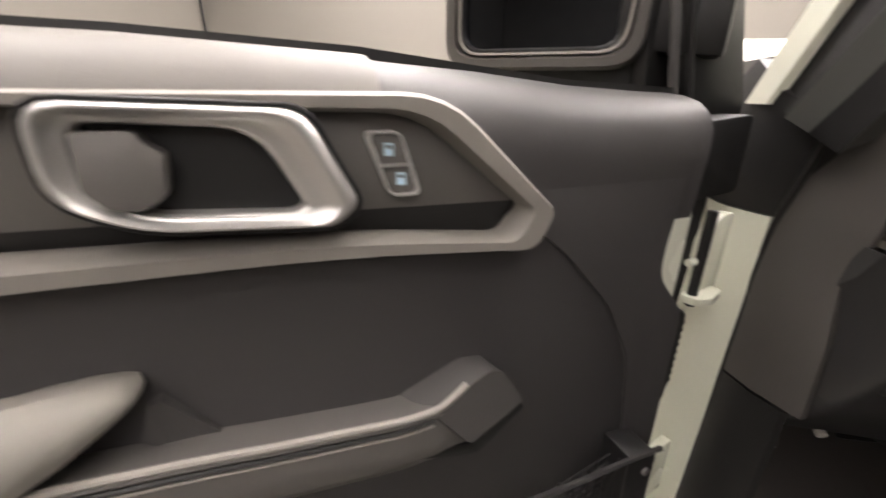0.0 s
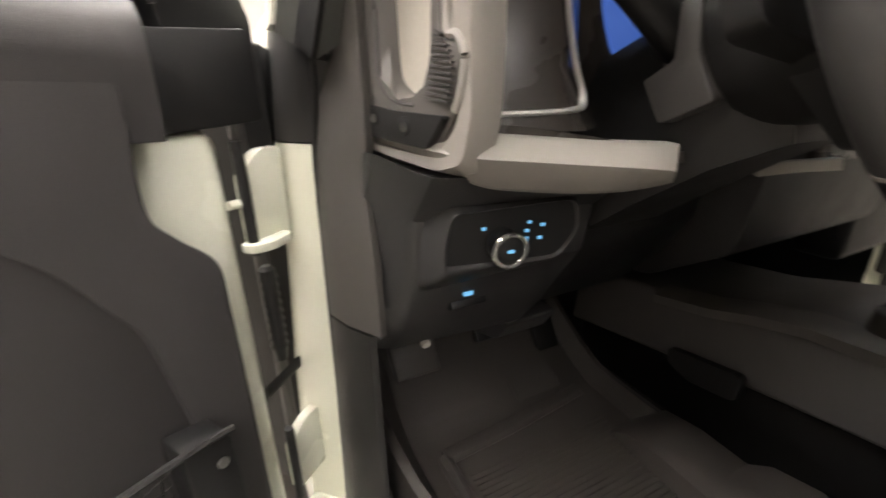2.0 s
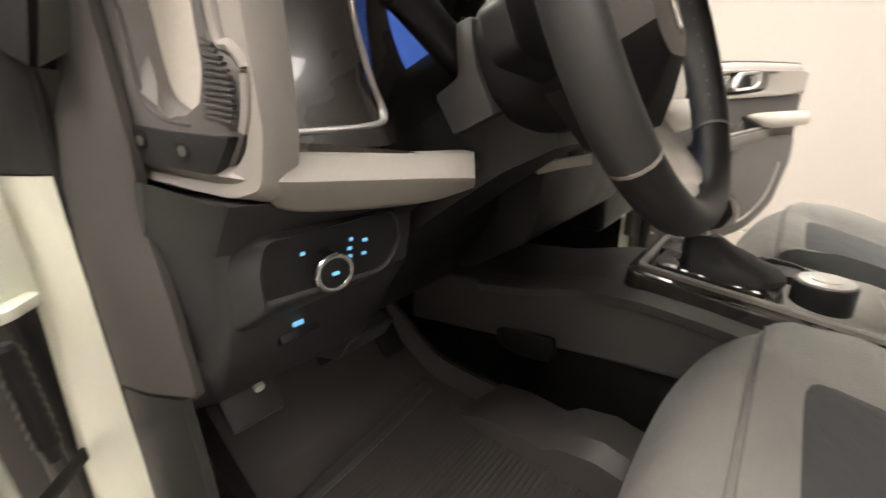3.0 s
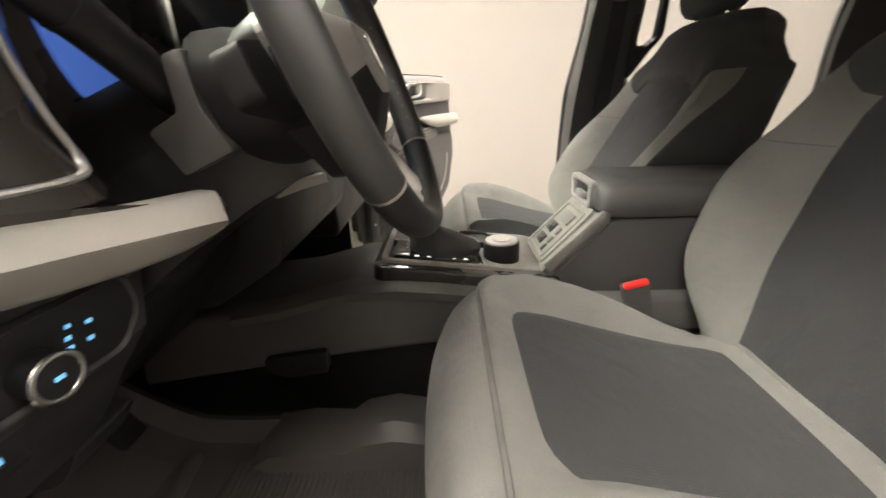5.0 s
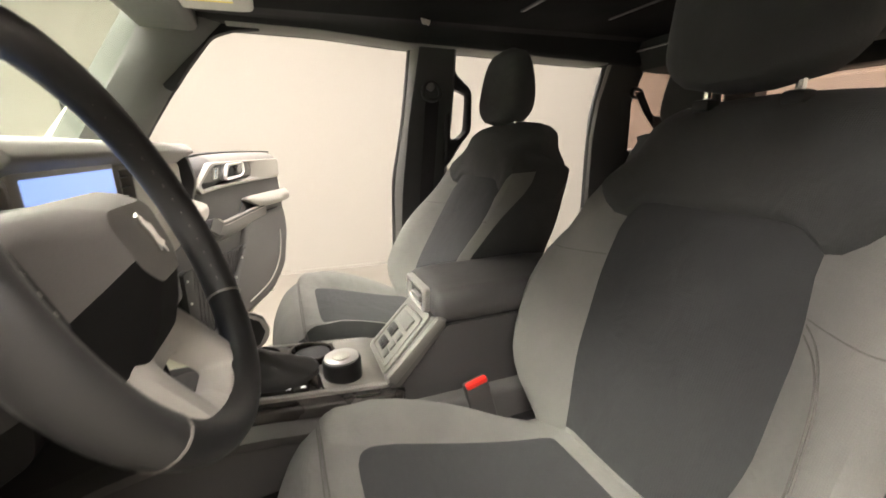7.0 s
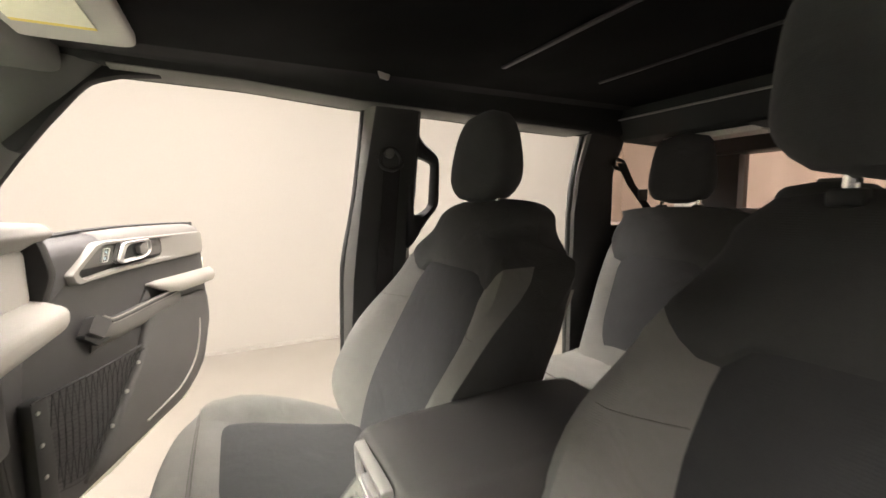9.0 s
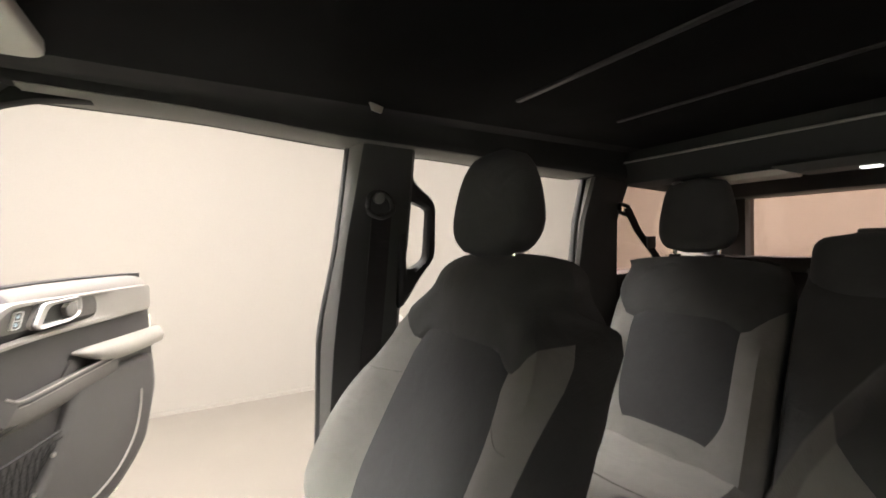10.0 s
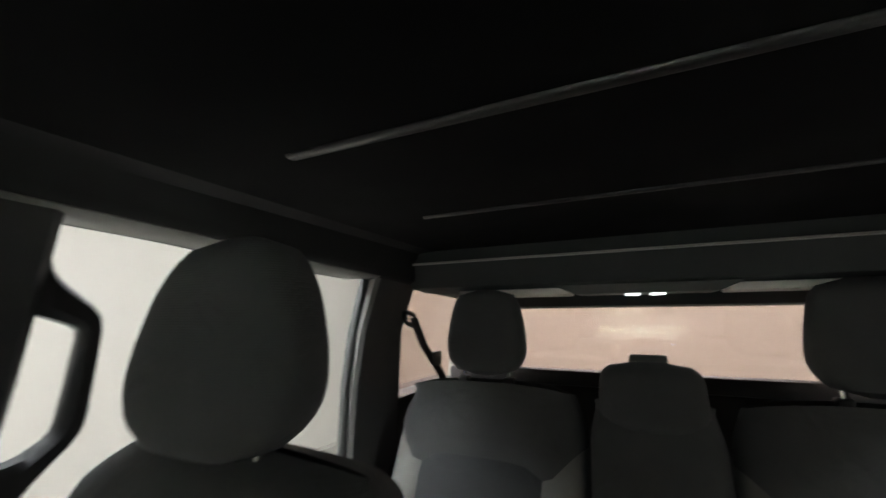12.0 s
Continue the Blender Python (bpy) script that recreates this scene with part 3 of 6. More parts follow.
RIBM = material("roof_seam", (0.008, 0.0077, 0.0074), 0.4, 0, 0.1, 500, 8, 0.2)
car_shell()


def side_mirror(side):
    mirrored(side)
    mir = thing("side_mirror", "dark grey door mirror on an arm beside the front pillar", "side mirror", group="side mirrors")
    m = Matrix.Translation((0.80, 0.42, 1.43)) @ pose(0, 0, 0, 0, 0, 14)
    out = rounded([(0.11, 0.0), (0.345, 0.0), (0.345, 0.25), (0.095, 0.25)], 0.035)
    inn = rounded([(0.128, 0.016), (0.327, 0.016), (0.327, 0.232), (0.115, 0.232)], 0.028)
    part("housing", ringplate(out, inn, 0.09, -0.01, "xz", 0.008, m=m), MIRBODY, mir)
    part("inner_lip", ringplate(inn, [(p[0] * 0.975 + 0.0065, p[1] * 0.968 + 0.004) for p in inn], 0.02, -0.006, "xz", 0.002, m=m), GREY, mir, "thin pale inner edge")
    part("foot", prism([(0.10, -0.03), (0.35, -0.035), (0.35, 0.01), (0.10, 0.01)], 0.02, 0.07, "xz", 0.004, m=m), BLACK, mir)
    part("back", prism(out, 0.075, 0.10, "xz", 0.01, m=m), BLACK, mir)
    part("gasket", ringplate(inn, [(p[0] * 0.94 + 0.0155, p[1] * 0.92 + 0.01) for p in inn], 0.03, 0.0, "xz", 0.002, m=m), BLACK, mir)
    part("glass", prism(inn, 0.014, 0.02, "xz", 0, m=m), MIRRORDARK, mir, "dark dimmed mirror glass")
    part("arm", prism([(0.03, 0.01), (0.14, 0.02), (0.14, 0.09), (0.03, 0.10)], 0.0, 0.08, "xz", 0.008, m=m), BLACK, mir)
    mirrored(1)


MIRBODY = material("mirror_body", (0.06, 0.055, 0.05), 0.5, 0, 0.1, 900, 8, 0.25)
MIRRORDARK = material("dimmed_mirror", (0.05, 0.055, 0.065), 0.04, 1.0, 0.1, 100, 8, 0)
side_mirror(-1)
side_mirror(1)


# ---- doors ----
def front_door(side, degrees):
    """A front door in its own frame: x from the hinge side to the latch, y towards the cabin, z up from the ground."""
    MIRROR[1] = -float(side)
    door = thing("door_1" if side < 0 else "door_2", "open front car door with dark grey inner panel and silver handle", "car door", group="front doors", kind="structure")
    body = part("door_shell", prism([(-0.088, 0.62), (0.30, 0.64), (0.60, 0.70), (0.78, 0.82), (0.835, 1.05), (0.84, 1.30), (0.82, 1.40), (0.0, 1.40), (0.0, 1.292), (-0.088, 1.292)], -0.135, -0.036, "xz", 0.02, 3), PAINT, door, "pale green-white painted door shell")
    part("sail", prism(rounded([(-0.140, 1.296), (-0.002, 1.285), (-0.002, 1.372), (-0.140, 1.385)], 0.010), -0.132, -0.036, "xz", 0.004), BLACK, door, "black front corner block")
    part("glass_channel", prism(rounded([(-0.165, 1.37), (-0.075, 1.37), (-0.045, 1.50), (-0.01, 1.67), (-0.06, 1.67), (-0.125, 1.504), (-0.165, 1.40)], 0.006), -0.11, -0.07, "xz", 0.004), BLACK, door, "black upright window channel")
    part("channel_base", prism([(-0.08, 1.37), (-0.034, 1.37), (-0.028, 1.42), (0.0, 1.67), (-0.04, 1.67)], -0.118, -0.096, "xz", 0.003), BLACK, door, "black inner window channel")
    part("channel_lip", tube([(-0.066, -0.066, 1.40), (-0.045, -0.066, 1.48), (-0.018, -0.066, 1.58), (0.005, -0.066, 1.66)], 0.004, 0.004, 8), CHAR, door)
    part("channel_lip", tube([(-0.046, -0.07, 1.40), (-0.026, -0.07, 1.48), (0.0, -0.07, 1.58), (0.02, -0.07, 1.66)], 0.006, 0.004, 8), PANEL, door)
    part("latch_face", prism([(0.64, 0.72), (0.785, 0.82), (0.845, 1.05), (0.845, 1.28), (0.80, 1.28), (0.79, 1.05), (0.74, 0.86), (0.62, 0.76)], -0.06, -0.02, "xz", 0.006), PAINT, body)
    part("latch", rbox(0.835, 0.856, -0.075, -0.035, 1.10, 1.16, r=0.004), METAL, body, "dark metal latch")
    # main inner panel with rounded lower rear corner
    outline = rounded([(0.0, 0.80), (0.02, 0.66), (0.30, 0.70), (0.62, 0.745), (0.755, 0.83), (0.82, 1.04), (0.80, 1.30), (0.792, 1.385), (0.0, 1.375), (0.0, 1.30), (0.006, 1.262), (0.006, 1.218), (-0.045, 1.172), (-0.045, 0.80)], [0.02, 0.04, 0.08, 0.06, 0.06, 0.08, 0.05, 0.015, 0.03, 0.02, 0.02, 0.02, 0.02, 0.02])
    panel = part("inner_panel", prism(outline, -0.065, 0.0, "xz", 0.012, 3), DOORPANEL, door, "dark grey grained inner panel")
    def belt(x):
        return 1.405 + 0.028 * step(0.0, 0.42, x) - 0.006 * step(0.6, 0.93, x)
    def belt_ring(x, e):
        return [(x, -0.085, 1.285), (x, -0.003, 1.285), (x, 0.0065 * e, 1.345), (x, 0.0065 * e, belt(x) - 0.052), (x, 0.003 * e, belt(x) - 0.034), (x, -0.006, belt(x) - 0.019), (x, -0.020, belt(x) - 0.008), (x, -0.040, belt(x) - 0.002), (x, -0.085, belt(x) + 0.003)]
    slant = [belt_ring(x, 1) for x in (0.3, 0.45, 0.6, 0.7, 0.775)] + [belt_ring(0.79, 0.4)]
    slant.insert(0, [(x - 0.03 + 0.10 * max(0.0, (z - 1.335) / 0.10), y, z) for x, y, z in belt_ring(0.30, 1)])
    part("belt_pad", loft([belt_ring(x, e) for x, e in ((-0.024, 0.2), (-0.012, 0.7), (0.0, 1), (0.1, 1), (0.2, 1))] + slant[:1]), DOORPANEL, panel)
    part("belt_pad", loft(slant), BELTPAD, panel, "warm grey belt pad")
    part("window_seal", loft([[(x, -0.10, belt(x) - 0.01), (x, -0.066, belt(x) - 0.01), (x, -0.066, belt(x) + 0.006), (x, -0.10, belt(x) + 0.008)] for x in (-0.04, 0.1, 0.2, 0.3, 0.45, 0.6, 0.7, 0.8, 0.858)]), BLACK, door)
    flange = [(0.27, 1.372), (0.20, 1.315), (0.14, 1.271), (0.076, 1.205), (0.033, 1.131), (0.016, 1.02), (0.016, 0.75), (-0.03, 0.75), (-0.04, 0.9), (-0.04, 1.172), (0.010, 1.226), (0.010, 1.262), (0.004, 1.302), (0.004, 1.365)]
    part("front_flange", prism(rounded(flange, 0.015, 4), -0.022, 0.004, "xz", 0.022, 6), DOORPANEL, panel)
    # accent trim: a long grey wedge round the handle
    out = rounded([(0.262, 1.402), (0.166, 1.316), (0.180, 1.285), (0.34, 1.300), (0.785, 1.308), (0.785, 1.398)], [0.03, 0.008, 0.014, 0.2, 0.02, 0.02])
    inn = rounded([(0.283, 1.389), (0.198, 1.321), (0.211, 1.299), (0.33, 1.314), (0.545, 1.322), (0.545, 1.394)], [0.025, 0.006, 0.012, 0.1, 0.03, 0.03])
    trim = part("accent_trim", ringplate(out, inn, -0.01, 0.026, "xz", 0.008), ACCENT, door, "warm grey accent trim")
    def fold(x):
        return 1.3255 + 0.026 * (x - 0.198)
    def foot(x):
        return lerp(1.3205, 1.2965, step(0.196, 0.212, x)) if x < 0.22 else 1.298 + 0.050 * (x - 0.211) + 0.006 * step(0.22, 0.34, x)
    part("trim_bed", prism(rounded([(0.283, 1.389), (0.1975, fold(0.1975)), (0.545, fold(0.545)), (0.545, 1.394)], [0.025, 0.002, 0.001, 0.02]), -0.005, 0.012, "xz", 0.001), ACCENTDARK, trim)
    # down-facing band; its shade is put into the charcoal colour
    part("bed_foot", loft([[(x, 0.0118, fold(x)), (x, 0.0105, fold(x) - 0.003), (x, 0.0015, foot(x)), (x, -0.006, foot(x)), (x, -0.006, fold(x))] for x in (0.197, 0.204, 0.212, 0.24, 0.30, 0.36, 0.45, 0.545)]), CHAR, trim, "undercut lower band, charcoal for its shade")
    ob_ = rounded([(0.472, 1.397), (0.350, 1.393), (0.321, 1.337), (0.338, 1.324), (0.436, 1.331), (0.472, 1.349)], [0.016, 0.012, 0.010, 0.008, 0.03, 0.016])
    ib_ = rounded([(0.457, 1.386), (0.378, 1.382), (0.355, 1.338), (0.362, 1.335), (0.435, 1.340), (0.456, 1.353)], [0.010, 0.020, 0.005, 0.005, 0.02, 0.016])
    bez = part("handle_bezel", moulded(ob_, ib_, ((0, 0.0), (0, 0.020), (0.03, 0.027), (0.10, 0.032), (0.20, 0.0345), (0.32, 0.0345), (0.44, 0.032), (0.58, 0.029), (0.74, 0.0275), (0.86, 0.0275), (0.95, 0.026), (1.0, 0.022), (1.03, 0.010), (1.03, 0.0))), SATIN, door, "satin silver handle surround", 60)
    part("bezel_groove", tube([(p[0] * 1.012 - 0.0047, 0.0275, p[1] * 1.03 - 0.041) for p in ob_], 0.0016, 0.0016, 6, loop=True, up=(0, 1, 0), raw=True), BLACK, bez, "dark gap round the surround")
    part("handle_cup", prism(ib_, 0.0125, 0.016, "xz", 0), BLACK, bez, "black recess")
    part("handle_lever", prism(rounded([(0.455, 1.382), (0.430, 1.382), (0.427, 1.376), (0.419, 1.371), (0.422, 1.350), (0.433, 1.343), (0.447, 1.345), (0.456, 1.355)], 0.003), 0.016, 0.032, "xz", 0.004), PULLHUB, bez, "dark grey pull lever")
    # lock switch
    lk = rounded([(0.317, 1.379), (0.293, 1.379), (0.279, 1.337), (0.301, 1.337)], 0.006)
    ctr = (0.2975, 1.358)
    li = [(ctr[0] + (p[0] - ctr[0]) * 0.82, ctr[1] + (p[1] - ctr[1]) * 0.91) for p in lk]
    sw = part("lock_switch", ringplate(lk, li, 0.008, 0.019, "xz", 0.001), BRIGHTRIM, door, "chrome-edged lock switch")
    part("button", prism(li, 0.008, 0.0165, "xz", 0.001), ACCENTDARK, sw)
    part("divider", rbox(0.288, 0.307, 0.0165, 0.0175, 1.3565, 1.3585, r=0), SATIN, sw)
    for cx, cz in ((0.301, 1.3665), (0.2935, 1.3475)):
        part("icon", rbox(cx - 0.003, cx + 0.003, 0.0165, 0.0171, cz - 0.003, cz + 0.0012, r=0), ICONW, sw, "small lit lock symbol")
        part("icon", ringplate([(cx - 0.003, cz + 0.0015), (cx + 0.003, cz + 0.0015), (cx + 0.003, cz + 0.005), (cx - 0.003, cz + 0.005)], [(cx - 0.002, cz + 0.0015), (cx + 0.002, cz + 0.0015), (cx + 0.002, cz + 0.004), (cx - 0.002, cz + 0.004)], 0.0165, 0.0173, "xz", 0), ICONW, sw)
    # armrest pad and pull
    def pad(x, w, z0, z1, s):
        h = z1 - z0
        ring = [(-0.006, z0 + 0.25 * h), (-0.006, z1 - 0.3 * h), (0.30 * w, z1 - 0.08 * h), (0.62 * w, z1), (0.86 * w, z1 - 0.18 * h), (w, z1 - 0.5 * h), (0.97 * w, z0 + 0.22 * h), (0.85 * w, z0), (0.3 * w, z0 + 0.05 * h)]
        cw, cz = w * 0.45, (z0 + z1) / 2
        return [(x, cw + (a - cw) * s, cz + (b - cz) * s) for a, b in ring]
    part("armrest", loft([pad(0.461 + (r[0] - 0.449) * 0.80, r[1], r[2] - 0.002, r[3] - 0.010, r[4]) for r in ((0.449, 0.030, 1.226, 1.246, 0.30), (0.453, 0.032, 1.225, 1.248, 0.66), (0.461, 0.036, 1.222, 1.250, 0.86), (0.474, 0.040, 1.217, 1.252, 0.96), (0.495, 0.046, 1.208, 1.254, 1.0), (0.53, 0.054, 1.195, 1.255, 1.0), (0.60, 0.062, 1.186, 1.256, 1.0), (0.75, 0.064, 1.188, 1.256, 1.0), (0.86, 0.060, 1.192, 1.256, 1.0), (0.885, 0.050, 1.205, 1.245, 0.8))]), ARMPAD, door, "padded pale grey armrest")
    shelf = [(0.60, 1.186, 1.198), (0.52, 1.180, 1.189), (0.44, 1.174, 1.181), (0.386, 1.167, 1.174), (0.33, 1.161, 1.168), (0.30, 1.159, 1.165), (0.275, 1.160, 1.166)]
    pull = part("pull_handle", loft([[(x, -0.006, zi), (x, 0.020 * f, lerp(zi, zs, 0.7) - 0.002), (x, 0.033 * f, zs), (x, 0.036 * f, zs - 0.006), (x, 0.032 * f, zs - 0.013), (x, 0.033 * f, zs - 0.020), (x, 0.031 * f, zs - 0.050), (x, 0.014 * f, zs - 0.075), (x, -0.006, zs - 0.085)] for x, zi, zs, f in [(*r, 1.0) for r in shelf] + [(0.258, 1.160, 1.164, 0.88), (0.238, 1.156, 1.158, 0.68), (0.222, 1.148, 1.150, 0.3)]]), PULLHUB, door, "dark grey pull handle")
    # pale tube painted in as the highlight on the pull's front edge
    part("pull_highlight", tube([(x, 0.034, zs - 0.001) for x, zi, zs in shelf] + [(0.262, 0.034, 1.171), (0.246, 0.032, 1.181)], 0.003, 0.003, 8), GREY, pull)
    part("pull_line", tube([(x, 0.034, zs - 0.0105) for x, zi, zs in shelf], 0.0018, 0.0024, 6), BLACK, pull)
    part("pull_line", tube([(x, 0.034, zs - 0.0165) for x, zi, zs in shelf], 0.001, 0.001, 6), GREY, pull)
    part("scoop", loft([[(0.456, w, 1.214), (0.463, w, 1.211), (0.472, w, 1.186), (0.459, w - 0.004, 1.170), (0.424, w - 0.006, 1.168)] for w in (-0.006, 0.010)]), PANEL, pull)
    hub0 = [(0.300, 1.158), (0.240, 1.183), (0.216, 1.180), (0.184, 1.128), (0.238, 1.092)]
    hub1 = [(0.276, 1.161), (0.228, 1.189), (0.214, 1.187), (0.190, 1.147), (0.240, 1.116)]
    part("pull_hub", loft([[(a[0] + (b[0] - a[0]) * q, w, a[1] + (b[1] - a[1]) * q) for a, b in zip(rounded(hub0, 0.006, 3), rounded(hub1, 0.006, 3))] for q, w in ((0, -0.004), (0.3, 0.012), (0.85, 0.030), (1, 0.034))]), PANEL, pull, "dark grey pull end")
    # black strip standing in for the shade under the pull end
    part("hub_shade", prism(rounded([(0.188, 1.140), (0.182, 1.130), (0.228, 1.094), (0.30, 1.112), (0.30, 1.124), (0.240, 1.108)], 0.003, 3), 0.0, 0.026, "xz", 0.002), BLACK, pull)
    card = [(0.452, 1.150), (0.790, 1.150), (0.800, 1.03), (0.735, 0.85), (0.60, 0.762), (0.30, 0.715), (0.14, 0.70), (0.215, 0.79), (0.335, 0.93), (0.405, 1.035)]
    card_in = [(0.480, 1.135), (0.765, 1.130), (0.770, 1.03), (0.712, 0.868), (0.59, 0.785), (0.30, 0.738), (0.215, 0.73), (0.243, 0.79), (0.360, 0.92), (0.430, 1.03)]
    ra, rb = rounded(card, 0.03, 4), rounded(card_in, 0.03, 4)
    low = part("lower_card", loft([[(lerp(p[0], q[0], t), y, lerp(p[1], q[1], t)) for p, q in zip(ra, rb)] for t, y in ((0, -0.01), (0, 0.012), (0.25, 0.020), (0.8, 0.024), (1, 0.0245))]), PANEL, door, "raised lower door panel", 50)
    for x, z in ((0.372, 0.985), (0.312, 0.912), (0.244, 0.832)):
        part("screw", disc((x, 0.022, z), 0.0065, 0.006, (0, 1, 0), 12, 0.001), METAL, low, "bright metal screw")
    # map net with its two rails and screws
    net = part("map_net", tube([(0.0, 0.044, 1.026), (0.041, 0.046, 1.031), (0.2, 0.046, 1.034), (0.395, 0.024, 1.040)], 0.0035, 0.0035, 6), NETM, door, "black elastic storage net")
    cords = bmesh.new()

    def reach(z):
        """How far the net runs at a height: the lower panel's slanting edge."""
        return lerp(0.19, 0.40, (z - 0.76) / 0.28)
    for i in range(17):
        x = 0.06 + 0.02 * i
        foot_z = max(0.745, 0.76 + (x - 0.19) / 0.21 * 0.28)
        for lean in (-0.012, 0.012):
            tube([(x, 0.040, 1.032), (x + lean, 0.030, lerp(1.032, foot_z, 0.5)), (x, 0.016, foot_z)], 0.0011, 0.0011, 4, n=3, bm=cords)
    for i in range(22):
        z = 0.752 + 0.0125 * i
        tube([(0.05, 0.02, z), (lerp(0.05, reach(z), 0.5), 0.036, z - 0.006), (reach(z), 0.018, z)], 0.0009, 0.0009, 4, n=4, bm=cords)
    part("mesh", cords, NETM, net)
    rail = part("net_rail", prism([(0.045, 0.745), (0.045, 1.028), (0.002, 1.02), (-0.005, 0.745)], 0.0, 0.042, "xz", 0.004), CHAR, door)
    for i in range(3):
        part("screw", disc((0.015, 0.043, 0.996 - 0.085 * i), 0.0055, 0.004, (0, 1, 0), 10, 0.001), METAL, rail, "bright metal screw")
    part("lower_crease", tube([(0.38, 0.0245, 0.772), (0.56, 0.0255, 0.812), (0.66, 0.0255, 0.885), (0.70, 0.0255, 0.97), (0.712, 0.024, 1.04)], 0.004, 0.005, 8), GREY, low)
    MIRROR[1] = 1.0
    a = radians(degrees)
    ux, uy = side * math.sin(a), -math.cos(a)
    # x axis along the door, y axis a quarter turn on
    m = Matrix(((ux, -uy, 0, side * 0.875), (uy, ux, 0, 0.345), (0, 0, 1, 0), (0, 0, 0, 1)))
    door.matrix_world = m
    return door


front_door(-1, 58.7)
front_door(1, 61.6)


def rear_door(side, degrees):
    MIRROR[1] = -float(side)
    door = thing("door_3", "open rear car door with grey inner panel", "car door", kind="structure")
    part("door_shell", prism([(0.0, 0.62), (0.45, 0.62), (0.62, 0.9), (0.78, 1.1), (0.79, 1.40), (0.0, 1.40)], -0.12, -0.05, "xz", 0.02), PAINT, door)
    part("inner_panel", prism([(0.03, 0.68), (0.43, 0.68), (0.60, 0.93), (0.76, 1.12), (0.77, 1.39), (0.03, 1.39)], -0.055, 0.0, "xz", 0.012), PANEL, door)
    part("armrest", rbox(0.25, 0.70, -0.01, 0.07, 1.17, 1.25, r=0.02), GREY, door)
    MIRROR[1] = 1.0
    a = radians(degrees)
    ux, uy = side * math.sin(a), -math.cos(a)
    door.matrix_world = Matrix(((ux, -uy, 0, side * 0.83), (uy, ux, 0, -0.70), (0, 0, 1, 0), (0, 0, 0, 1)))


rear_door(1, 74.0)


# ---- seats ----
def headrest(parent, cx, cy, z0, z1, hw, hd, mat, lean=0.2, top=0.62, name="headrest", square=3.4):
    rows, cols = 16, 28
    h = z1 - z0

    def place(i, j):
        v = i / rows
        t = 2 * math.pi * j / cols
        c, s = math.cos(t), math.sin(t)
        end = (1 - abs(2 * v - 1) ** square) ** 0.5 if 0 < v < 1 else 0.0
        w = hw * lerp(0.86, 1.0, step(0, 0.3, v)) * lerp(1.0, top, step(0.35, 1.0, v)) * lerp(0.28, 1, end)
        d = hd * lerp(1.0, 0.72, v) * lerp(0.25, 1, end)
        e = 0.72
        x = w * math.copysign(abs(c) ** e, c)
        y = d * math.copysign(abs(s) ** e, s)
        z = z0 + h * (v + 0.0)
        return (cx + x, cy + y - lean * (z - z0), z)
    bms = skin(rows, cols, place, lambda i, j: 0, True)
    bm = bms[0]
    for r in (0, rows):
        ring = sorted((v for v in bm.verts if abs(v.co.z - (z0 if r == 0 else z1)) < 1e-6), key=lambda v: math.atan2(v.co.y - cy + lean * (v.co.z - z0), v.co.x - cx))
        bm.faces.new(ring)
    hr = part(name, bm, mat, parent, "dark cloth headrest")
    for sx in (-0.062, 0.062):
        part("post", tube([(cx + sx, cy, z0 - 0.06), (cx + sx, cy - 0.002, z0 + 0.02)], 0.006, 0.006, 8), CHROME, hr, "chrome headrest post")
        part("post_collar", rbox(cx + sx - 0.014, cx + sx + 0.014, cy - 0.014, cy + 0.014, z0 - 0.022, z0 - 0.004, r=0.005), BLACK, hr)
    return hr


